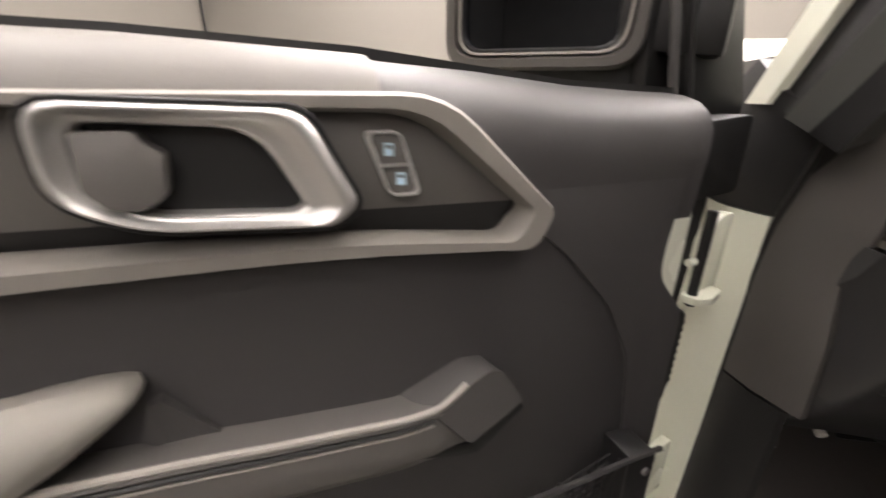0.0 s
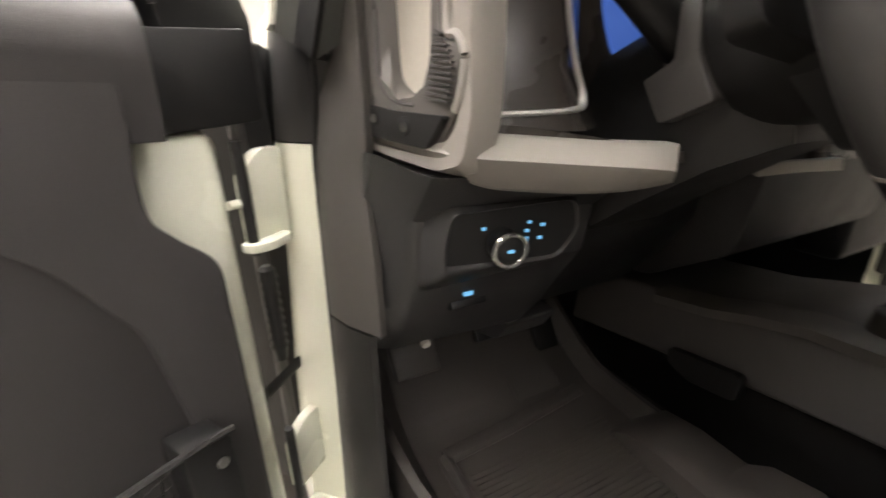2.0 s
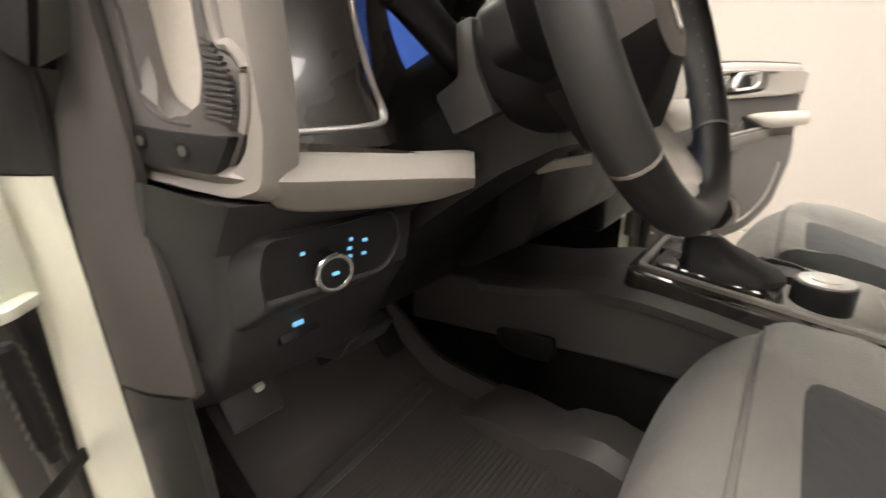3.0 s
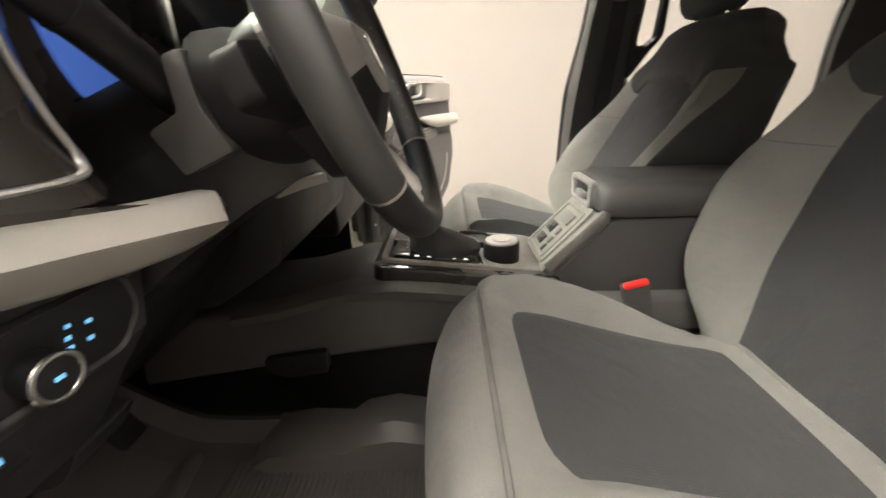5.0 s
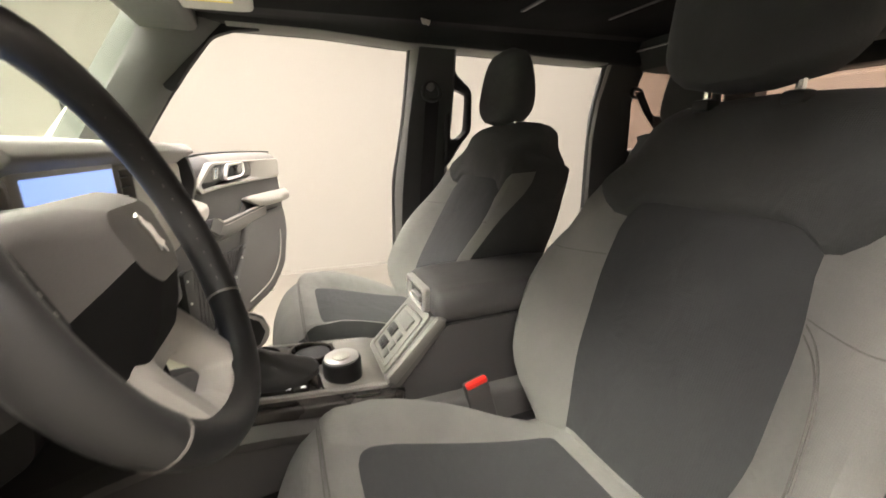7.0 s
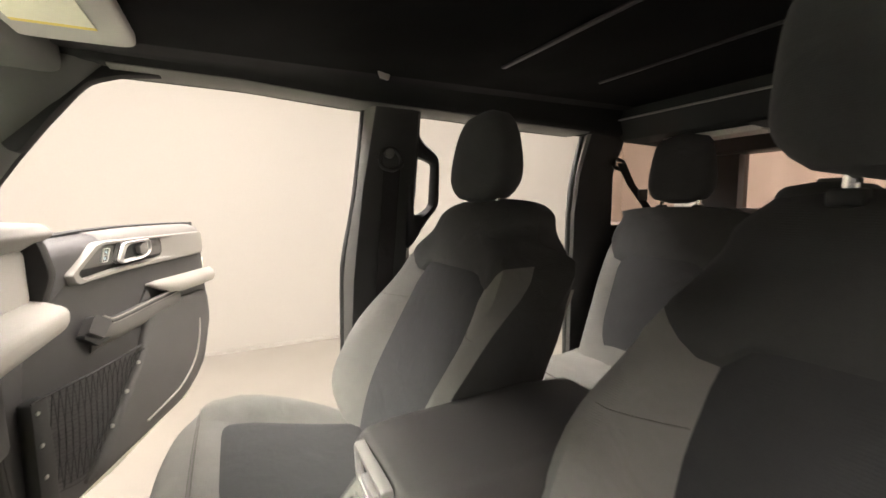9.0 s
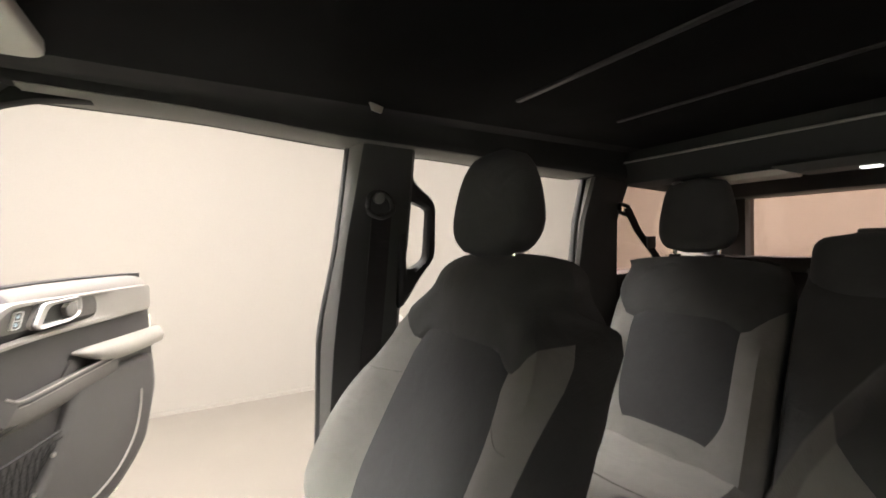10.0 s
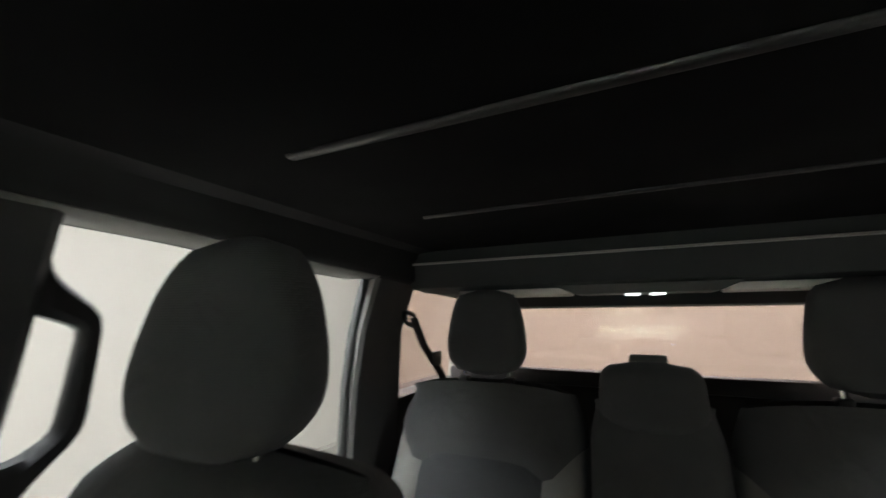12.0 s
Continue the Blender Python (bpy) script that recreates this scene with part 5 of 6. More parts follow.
    big = rounded([(-0.074, 1.250), (0.033, 1.238), (0.070, 1.240), (0.082, 1.285), (0.084, 1.333), (0.084, 1.42), (0.084, 1.50), (-0.076, 1.50)], [0.012, 0.012, 0.012, 0.01, 0.01, 0.004, 0.02, 0.02])
    part("end_trim", ringplate(big, out, 0.022, -0.008, "xz", 0.010, m=m), GREY, dash, "warm grey end trim")
    gr = part("grab_handle", ringplate(out, inn, 0.035, -0.012, "xz", 0.008, m=m), PULLHUB, dash, "dark grey grab handle at the dashboard's end")
    part("handle_foot", prism(rounded([(-0.064, 1.297), (-0.016, 1.291), (0.054, 1.287), (0.031, 1.260), (-0.058, 1.266)], 0.005), -0.0150, -0.006, "xz", 0.0015, m=m), CHAR, gr, "dark bolted foot plate")
    for x, z in ((-0.049, 1.285), (0.0005, 1.278)):
        own = disc((x, -0.0150, z), 0.0085, 0.003, (0, 1, 0), 16, 0.001)
        own.transform(m)
        bolt = part("bolt", own, BLACK, gr, "dark bolt hole")
        own = disc((x + 0.001, -0.0163, z - 0.001), 0.0042, 0.002, (0, 1, 0), 10, 0.0006)
        own.transform(m)
        part("bolt_head", own, METAL, bolt, "metal bolt head")
    part("inlay", prism(rounded([(-0.045, 1.290), (0.045, 1.290), (0.042, 1.485), (-0.045, 1.485)], 0.01), 0.010, 0.020, "xz", 0.002, m=m), INLAY, gr, "pale inlay inside the handle")
    part("inlay_lip", tube([m @ Vector((x, -0.011, z)) for x, z in ((-0.042, 1.44), (-0.042, 1.345), (-0.039, 1.314), (-0.018, 1.2995), (0.012, 1.295))], 0.002, 0.002, 8), PANEL, gr)
    own = bmesh.new()
    for k in range(13):
        z = 1.300 + 0.0040 * k
        x0, x1 = lerp(0.030, 0.044, k / 12), lerp(0.058, 0.052, k / 12) + 0.008 * math.sin(math.pi * k / 12)
        prism([(x0, z), (x1, z - 0.004), (x1, z - 0.0022), (x0, z + 0.0018)], -0.0138, -0.010, "xz", 0, m=m, bm=own)
    part("ribs", own, PANEL, gr, "fine dark grip ribs")
    own = bmesh.new()
    for k in range(5):
        z = 1.375 + 0.011 * k
        prism([(0.062, z), (0.069, z), (0.069, z + 0.005), (0.062, z + 0.005)], -0.0092, -0.006, "xz", 0, m=m, bm=own)
    part("relief_mark", own, PULLHUB, gr)
    part("grip_line", tube([m @ Vector((x, -0.0070, z)) for x, z in ((0.052, 1.48), (0.052, 1.42), (0.0525, 1.352), (0.064, 1.343), (0.0725, 1.330), (0.068, 1.305), (0.061, 1.290))], 0.0042, 0.0048, 8), GREY, gr)
    # knee panel and light switch
    # sections from the door side inwards: top front, pod level, slope, foot, back
    knee = [(-0.692, (0.332, 1.266), (0.350, 1.235), (0.386, 1.20), (0.392, 1.14), (0.380, 1.09), (0.372, 1.045), (0.42, 1.0)),
            (-0.688, (0.322, 1.2655), (0.345, 1.235), (0.378, 1.20), (0.384, 1.14), (0.372, 1.085), (0.366, 1.04), (0.42, 0.995)),
            (-0.668, (0.268, 1.2535), (0.290, 1.23), (0.318, 1.20), (0.328, 1.14), (0.352, 1.080), (0.380, 1.03), (0.42, 0.990)),
            (-0.661, (0.257, 1.2515), (0.280, 1.228), (0.308, 1.20), (0.318, 1.14), (0.345, 1.080), (0.378, 1.03), (0.42, 0.988)),
            (-0.655, (0.255, 1.2505), (0.278, 1.227), (0.304, 1.20), (0.314, 1.14), (0.343, 1.080), (0.376, 1.03), (0.418, 0.987)),
            (-0.550, (0.240, 1.246), (0.262, 1.224), (0.285, 1.20), (0.296, 1.14), (0.336, 1.085), (0.372, 1.03), (0.413, 0.985)),
            (-0.455, (0.222, 1.240), (0.250, 1.22), (0.275, 1.20), (0.288, 1.14), (0.330, 1.085), (0.368, 1.03), (0.41, 0.982)),
            (-0.440, (0.232, 1.240), (0.262, 1.22), (0.290, 1.20), (0.300, 1.14), (0.338, 1.085), (0.374, 1.03), (0.415, 0.982))]
    kn = part("knee_panel", loft([[(r[0], y, z) for y, z in r[1:]] + [(r[0], 0.60, 0.975), (r[0], 0.60, r[1][1])] for r in knee]), KNEEM, dash, "charcoal knee panel", 24)
    part("knee_bolster", prism(rounded([(0.30, 1.24), (0.315, 1.14), (0.37, 1.06), (0.44, 0.985), (0.60, 0.965), (0.60, 1.24)], 0.012), -0.442, -0.20, "yz", 0.008), BLACK, dash)
    pm = Matrix.Translation((-0.560, 0.270, 1.174)) @ pose(0, 0, 0, 6, 0, -8)
    rim_a = rounded([(-0.104, -0.072), (0.066, -0.050), (0.090, -0.012), (0.086, 0.048), (0.04, 0.052), (-0.084, 0.055), (-0.110, 0.020)], [0.02, 0.02, 0.02, 0.012, 0.02, 0.022, 0.03])
    rim_b = rounded([(-0.077, -0.021), (0.051, -0.024), (0.072, 0.006), (0.063, 0.040), (0.03, 0.039), (-0.070, 0.035), (-0.0765, 0.010)], [0.004, 0.012, 0.012, 0.012, 0.01, 0.008, 0.01])
    pod = part("switch_pod", loft([[pm @ Vector((lerp(a[0], b[0], q), y, lerp(a[1], b[1], q))) for a, b in zip(rim_a, rim_b)] for q, y in ((0, 0.085), (0, 0.045), (0.10, 0.036), (0.55, 0.013), (0.80, 0.003), (0.92, 0.0), (1.0, 0.0015), (1.04, 0.006))]), KNEEM, dash, "charcoal light switch panel", 50)
    inn = rim_b
    part("plate", prism(inn, 0.0035, 0.012, "xz", 0, m=pm), BLACK, pod)
    own = disc((-0.018, -0.008, 0.0), 0.0172, 0.024, (0, 1, 0), 28, 0.003)
    own.transform(pm)
    kb = part("knob", own, BLACK, pod, "round light knob with silver rim")
    rim = [Vector((-0.018 + 0.0172 * math.cos(t), -0.019, 0.0172 * math.sin(t))) for t in [2 * math.pi * k / 28 for k in range(28)]]
    part("rim", tube(rim, 0.0022, 0.003, 8, loop=True, up=(0, 1, 0), raw=True, m=pm), CHROME, kb, "silver rim")
    for x, z, w in ((-0.018, 0.0, 0.0035), (-0.038, 0.017, 0.0022), (0.013, 0.019, 0.0020), (0.011, 0.0095, 0.0024), (0.0105, 0.001, 0.0026), (0.009, -0.006, 0.0022), (0.029, 0.0145, 0.0026), (0.027, 0.0, 0.0026)):
        own = rbox(x - w, x + w, 0.0026 if x != -0.018 else -0.0208, 0.0036 if x != -0.018 else -0.0199, z - 0.0016, z + 0.0016, r=0, m=pm)
        part("icon", own, ICON, pod, "small lit blue symbol")
    part("hood_pull", rbox(-0.605, -0.555, -0.006, 0.010, -0.008, 0.004, r=0.003, m=Matrix.Translation((0, 0.343, 1.078)) @ pose(0, 0, 0, -32, 0, 0)), BLACK, dash)
    part("icon", rbox(-0.590, -0.578, 0.3305, 0.334, 1.091, 1.096, r=0), ICON, dash, "small lit blue symbol")
    part("bolt", disc((-0.609, 0.412, 0.985), 0.007, 0.008, (0, -1, -0.4), 10, 0.001), LIGHTGREY, dash)
    part("under_bracket", prism(rounded([(0.405, 0.982), (0.44, 0.935), (0.52, 0.91), (0.60, 0.92), (0.60, 0.985)], 0.012), -0.47, -0.375, "yz", 0.010, 3), KNEEM, dash)


KNEEM = material("knee_plastic", (0.034, 0.0335, 0.0335), 0.42, 0, 0.08, 1100, 10, 0.3)
PADM = material("dash_pad", (0.155, 0.146, 0.135), 0.5, 0, 0.08, 1000, 9, 0.35)
DASHTOP = material("dash_top", (0.30, 0.284, 0.26), 0.6, 0, 0.08, 1000, 9, 0.35)
INLAY = material("pale_inlay", (0.62, 0.59, 0.52), 0.45, 0, 0.05, 200, 9, 0.05)
dashboard()


# ---- steering wheel ----
def steering():
    a, b = radians(20.15), radians(-0.86)
    X, N = Vector((math.cos(b), math.sin(b), 0)), Vector((math.cos(a) * math.sin(b), -math.cos(a) * math.cos(b), math.sin(a)))
    U = N.cross(X)
    C = Vector((-0.3633, 0.0603, 1.3803))
    m = Matrix(((X.x, U.x, N.x, C.x), (X.y, U.y, N.y, C.y), (X.z, U.z, N.z, C.z), (0, 0, 0, 1)))
    wheel = thing("steering_wheel", "black leather steering wheel with a pale lower spoke", "steering wheel")
    R = 0.1723

    def arc(d0, d1, r=R, k=40):
        return [Vector((r * math.cos(radians(lerp(d0, d1, i / k))), r * math.sin(radians(lerp(d0, d1, i / k))), 0)) for i in range(k + 1)]
    rim = part("rim", tube(arc(-38, 218), 0.0185, 0.0165, 16, up=(0, 0, 1), raw=True, m=m), LEATHER, wheel, "black leather rim")
    part("rim_base", tube(arc(-142, -38, k=24), 0.0178, 0.0158, 16, up=(0, 0, 1), raw=True, m=m), CHAR, wheel, "smooth charcoal lower rim")
    for d in (-142, -38):
        part("seam", tube(arc(d - 0.5, d + 0.5, k=2), 0.0188, 0.0168, 16, up=(0, 0, 1), raw=True, m=m), GREY, rim)
    part("stitching", tube([p * 0.915 + Vector((0, 0, 0.004)) for p in arc(-36, 216)], 0.0012, 0.0012, 5, up=(0, 0, 1), raw=True, m=m), GREY, rim)
    # airbag cover: a domed rounded hexagon
    outer = [(-0.136, 0.030), (-0.096, 0.051), (0.096, 0.051), (0.136, 0.030), (0.106, -0.040), (0.052, -0.097), (-0.052, -0.097), (-0.106, -0.040)]
    shoulder = [(-0.076, 0.026), (-0.055, 0.041), (0.055, 0.041), (0.076, 0.026), (0.064, -0.027), (0.036, -0.062), (-0.036, -0.062), (-0.064, -0.027)]
    plate = [(-0.048, 0.020), (-0.037, 0.029), (0.037, 0.029), (0.048, 0.020), (0.044, -0.018), (0.026, -0.036), (-0.026, -0.036), (-0.044, -0.018)]
    def ring(pts, r, z, s=1.0):
        return [Vector((p[0] * s, p[1] * s, z)) for p in rounded(pts, r, 4)]
    loops = [ring(outer, 0.012, -0.038), ring(outer, 0.012, -0.034), ring(outer, 0.012, -0.030, 0.98), ring(shoulder, 0.010, -0.004), ring(plate, 0.008, 0.010, 1.06), ring(plate, 0.008, 0.012), ring(plate, 0.008, 0.0135, 0.8), ring(plate, 0.008, 0.0138, 0.02)]
    # lower facets near-black, standing in for shade on the cover's underside
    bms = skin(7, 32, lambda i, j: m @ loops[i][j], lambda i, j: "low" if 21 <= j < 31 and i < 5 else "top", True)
    hub = part("airbag_cover", bms["top"], PADM, wheel, "grey airbag cover", 20)
    part("cover_lower", bms["low"], HUBLOW, hub, "lower facet, near-black for its shade", 20)
    part("cover_side", loft([ring(outer, 0.012, -0.064, 0.95), ring(outer, 0.012, -0.046, 1.0), ring(outer, 0.012, -0.0375, 1.004)], m=m), CHAR, hub, "charcoal rim of the cover")
    emb = smooth_path([(-0.010, 0.016, 0), (-0.002, 0.022, 0), (0.004, 0.013, 0), (0.013, 0.008, 0), (0.009, -0.001, 0), (0.016, -0.010, 0), (0.008, -0.008, 0), (0.002, -0.014, 0), (-0.004, -0.006, 0), (-0.014, -0.008, 0), (-0.008, 0.002, 0)], 3, True)
    part("badge", prism([(p.x * 0.62 - p.y * 0.32 + 0.006, p.y * 1.15 + p.x * 0.2 - 0.004) for p in emb], 0.012, 0.0165, "xy", 0.0006, 1, m=m), CHROME, hub, "plain silver badge")
    for s in (-1, 1):
        arm = rounded([(s * 0.07, 0.030), (s * 0.172, 0.018), (s * 0.172, -0.020), (s * 0.06, -0.040)], 0.01)
        sp = part("spoke", prism(arm, -0.060, -0.038, "xy", 0.006, m=m), HUBLOW, wheel)
        # matching pads; the left one's black colour holds the shade of that side
        part("button_pad", prism(rounded([(s * 0.101, 0.033), (s * 0.130, 0.026), (s * 0.130, -0.024), (s * 0.101, -0.031)], 0.006), -0.036, -0.018, "xy", 0.003, m=m), PADM if s > 0 else HUBLOW, sp, "grey button pad" if s > 0 else "button pad, blackened for the shaded side")
        part("button_strip", prism(rounded([(s * 0.103, 0.029), (s * 0.115, 0.026), (s * 0.115, -0.023), (s * 0.103, -0.027)], 0.004), -0.024, -0.0155, "xy", 0.002, m=m), BLACK, sp, "black button strip")
        for k in range(3):
            part("button", rbox(s * 0.109 - 0.0025, s * 0.109 + 0.0025, -0.016 + 0.014 * k, -0.012 + 0.014 * k, -0.0165, -0.0150, r=0.0005, m=m), LIGHTGREY, sp, "small white symbol")
    # the pale lower spoke: one yoke round a dark opening, rising to the rim
    yoke = moulded(rounded([(-0.056, -0.052), (0.062, -0.052), (0.080, -0.084), (0.078, -0.156), (0.058, -0.173), (-0.054, -0.173), (-0.066, -0.156), (-0.064, -0.084)], [0.01, 0.01, 0.02, 0.02, 0.02, 0.02, 0.02, 0.02], 6),
                   rounded([(-0.026, -0.108), (0.0, -0.107), (0.026, -0.108), (0.032, -0.127), (0.036, -0.144), (0.0, -0.146), (-0.036, -0.144), (-0.032, -0.127)], [0.005, 0.001, 0.005, 0.01, 0.008, 0.001, 0.008, 0.01], 6),
                   ((0.0, -0.016), (-0.01, -0.004), (0.04, 0.004), (0.12, 0.008), (0.62, 0.008), (0.70, 0.005), (0.98, -0.008), (1.0, -0.020)), "xy")
    for v in yoke.verts:
        v.co.z += bend(min(1.0, max(0.0, (-0.052 - v.co.y) / 0.12)), ((0, 0, -0.040), (0, 0, -0.030), (0, 0, -0.014), (0, 0, -0.003))).z
    yoke.transform(m)
    part("lower_spoke", yoke, LIGHTGREY, wheel, "pale grey lower spoke", 50)
    back = [(-0.105, 0.030), (-0.075, 0.060), (0.075, 0.060), (0.105, 0.030), (0.100, -0.030), (0.062, -0.066), (-0.062, -0.066), (-0.100, -0.030)]
    part("hub_back", loft([[Vector((p[0] * sx, p[1] * sy + oy, z)) for p in rounded(back, 0.014, 4)] for sx, sy, oy, z in ((1.12, 0.80, -0.014, -0.038), (1.10, 0.86, -0.010, -0.050), (1.0, 1.0, 0.0, -0.085), (0.93, 1.0, 0.008, -0.112), (0.90, 0.97, 0.009, -0.119), (0.80, 0.86, 0.009, -0.124))], m=m), HUBLOW, wheel, "black rear cover")
    col = thing("steering_column", "charcoal steering column shroud with stalks", "steering column")
    part("shroud", loft([[m @ Vector((sx * w, y * h + oy, z)) for sx, y in ((-1, -0.7), (-0.8, -1), (0.8, -1), (1, -0.7), (1, 0.7), (0.8, 1), (-0.8, 1), (-1, 0.7))] for w, h, oy, z in ((0.060, 0.055, 0.0, -0.062), (0.068, 0.062, 0.0, -0.09), (0.072, 0.07, -0.008, -0.20), (0.078, 0.08, -0.02, -0.30))]), BLACK, col, "black column shroud")
    part("side_cover", prism(rounded([(0.206, 1.288), (0.229, 1.326), (0.200, 1.341), (0.202, 1.385), (0.184, 1.390), (0.179, 1.345), (0.159, 1.308)], 0.004, 3), -0.458, -0.438, "yz", 0.005), COVER, col, "grey side cover")
    part("under_cover", loft([[Vector((sx * w - 0.362, y, z)) for sx, z in ((-1, z0), (-0.85, z0 - 0.03), (0.85, z0 - 0.03), (1, z0), (1, z1), (-1, z1))] for w, y, z0, z1 in ((0.055, 0.12, 1.305, 1.33), (0.075, 0.17, 1.28, 1.33), (0.08, 0.24, 1.235, 1.31), (0.085, 0.36, 1.15, 1.25))]), BLACK, col, "black under cover")
    part("bracket", loft([[(x - 0.004, y - 0.004, z - 0.006), (x + 0.004, y + 0.004, z - 0.006), (x + 0.008, y + 0.008, z + 0.006), (x - 0.001, y - 0.001, z + 0.006)] for x, y, z in ((-0.275, 0.209, 1.230), (-0.25, 0.184, 1.236), (-0.222, 0.156, 1.240))]), LIGHTGREY, col, "pale metal bracket under the column")
    for s in (-1, 1):
        st = part("stalk", tube([m @ Vector(p) for p in ((s * 0.05, 0.02, -0.16), (s * 0.09, 0.055, -0.155), (s * 0.13, 0.085, -0.15), (s * 0.175, 0.11, -0.145))], 0.018, 0.019, 12), BLACK, col, "black column stalk")
        part("stalk_ring", tube([m @ Vector(p) for p in ((s * 0.136, 0.088, -0.149), (s * 0.142, 0.091, -0.1485))], 0.0188, 0.0198, 12), CHAR, st)


COVER = material("column_cover", (0.050, 0.047, 0.045), 0.5, 0, 0.06, 1200, 8, 0.25)
# near-black parts; also the shade painted on lower facets and left pad
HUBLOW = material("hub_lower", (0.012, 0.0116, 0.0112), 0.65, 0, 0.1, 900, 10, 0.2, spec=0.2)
steering()


# ---- centre console ----
def console():
    con = thing("centre_console", "dark grey centre console with a pale grey switch panel", "centre console")
    part("base", prism([(0.62, 0.80), (0.60, 0.95), (0.30, 0.977), (0.17, 1.009), (0.05, 1.009), (-0.05, 0.998), (-0.20, 0.978), (-0.70, 0.97), (-0.70, 0.90), (-0.10, 0.895), (0.02, 0.885), (0.21, 0.864), (0.32, 0.846)], -0.130, 0.145, "yz", 0.012, 3), CONSIDE, con, "dark grey console side")
    part("base_lower", rbox(-0.092, 0.11, -0.70, 0.62, 0.69, 0.93, r=0.01), BLACK, con, "black recessed foot of the console")
    part("ledge", loft([[(-0.138, y, z - 0.024), (-0.143, y, z - 0.006), (-0.130, y, z + 0.003), (-0.100, y, z + 0.005), (-0.10, y, z - 0.03)] for y, z in ((0.40, 0.966), (0.30, 0.982), (0.23, 1.002), (0.17, 1.014), (0.08, 1.017), (0.0, 1.010), (-0.05, 1.003), (-0.2, 0.984))]), PULLHUB, con)
    tilt = Matrix.Translation((0, 0.08, 1.05)) @ pose(0, 0, 0, 6.5, 0, 0) @ Matrix.Translation((0, -0.08, -1.05))
    part("top_tray", prism(rounded([(-0.115, 0.125), (0.125, 0.125), (0.13, -0.235), (-0.118, -0.235)], 0.03), 0.965, 1.045, "xy", 0.010, 3, m=tilt), GLOSS, con, "gloss black console top")
    deck = part("deck", prism(rounded([(-0.086, -0.080), (0.010, -0.080), (0.022, 0.105), (0.105, 0.105), (0.11, -0.225), (-0.086, -0.225)], [0.01, 0.015, 0.01, 0.02, 0.02, 0.02]), 1.03, 1.051, "xy", 0.004, m=tilt), GLOSS, con, "gloss black deck")
    part("deck_frame", ringplate(rounded([(-0.092, 0.112), (0.112, 0.112), (0.116, -0.215), (-0.092, -0.215)], 0.02), rounded([(-0.082, 0.101), (0.101, 0.101), (0.105, -0.165), (-0.082, -0.165)], 0.018), 1.030, 1.0535, "xy", 0.002, m=tilt), GREY, deck, "pale grey edge round the deck")
    part("deck_plate", prism(rounded([(-0.082, -0.088), (0.006, -0.082), (0.012, -0.118), (0.05, -0.126), (0.104, -0.122), (0.107, -0.222), (-0.082, -0.222)], 0.006), 1.049, 1.0535, "xy", 0.001, m=tilt), GREY, deck, "satin grey deck plate")
    part("shifter_plate", prism(rounded([(-0.078, 0.09), (0.012, 0.09), (0.012, -0.065), (-0.078, -0.065)], 0.015), 1.045, 1.057, "xy", 0.004, m=tilt), GLOSS, deck)
    for k in range(5):
        part("mark", rbox(-0.076, -0.071, 0.04 - 0.024 * k, 0.048 - 0.024 * k, 1.0565, 1.0575, r=0, m=tilt), LED_DIM, deck, "small white gear mark")
    def fold(k, h):
        return 1 + 0.09 * h * math.sin(5.0 * k + 3 * h)
    part("shifter_boot", loft([[(-0.028 + dx + w * math.cos(t) * fold(t, h), dy + w * 1.45 * math.sin(t) * fold(t + 1, h), z) for t in [2 * math.pi * k / 30 for k in range(30)]] for w, dx, dy, z, h in ((0.050, 0, -0.012, 1.046, 0), (0.050, 0, -0.012, 1.056, 0.2), (0.044, 0, -0.006, 1.066, 1), (0.037, 0, 0.004, 1.074, 0.6), (0.033, 0, 0.012, 1.082, 1), (0.023, 0, 0.024, 1.094, 0.5), (0.017, 0, 0.032, 1.106, 0.2))]), LEATHER, deck, "black leather shifter boot")
    lever = thing("gear_lever", "black gear lever with silver trim", "gear lever")
    part("stem", tube([(-0.03, 0.030, 1.095), (-0.03, 0.040, 1.125)], 0.011, 0.011, 10), BLACK, lever)
    part("knob", loft([[(-0.03 + w * math.cos(t), 0.036 + dy + d * math.sin(t), z) for t in [2 * math.pi * k / 20 for k in range(20)]] for w, d, dy, z in ((0.012, 0.014, 0.0, 1.112), (0.024, 0.030, -0.004, 1.124), (0.029, 0.040, -0.004, 1.146), (0.027, 0.038, 0.0, 1.166), (0.016, 0.024, 0.004, 1.179))]), LEATHER, lever)
    part("collar", tube([(-0.03, 0.034, 1.108), (-0.03, 0.035, 1.115)], 0.018, 0.021, 14), CHROME, lever)
    part("trim", tube([(-0.040, 0.034 + 0.038 * math.cos(t), 1.146 + 0.030 * math.sin(t)) for t in [2 * math.pi * k / 20 for k in range(20)]], 0.0045, 0.006, 8, loop=True, up=(1, 0, 0), raw=True), SATIN, lever, "silver band round the knob")
    dial = part("drive_dial", disc((-0.040, -0.125, 1.040), 0.036, 0.050, (0, 0, 1), 32, 0.003), BLACK, con, "round drive mode dial with silver top")
    part("top", disc((-0.040, -0.125, 1.0655), 0.032, 0.006, (0, 0, 1), 32, 0.001), SATIN, dial, "silver dial top")
    part("cap", disc((-0.040, -0.125, 1.0685), 0.017, 0.004, (0, 0, 1), 24, 0.001), LIGHTGREY, dial)
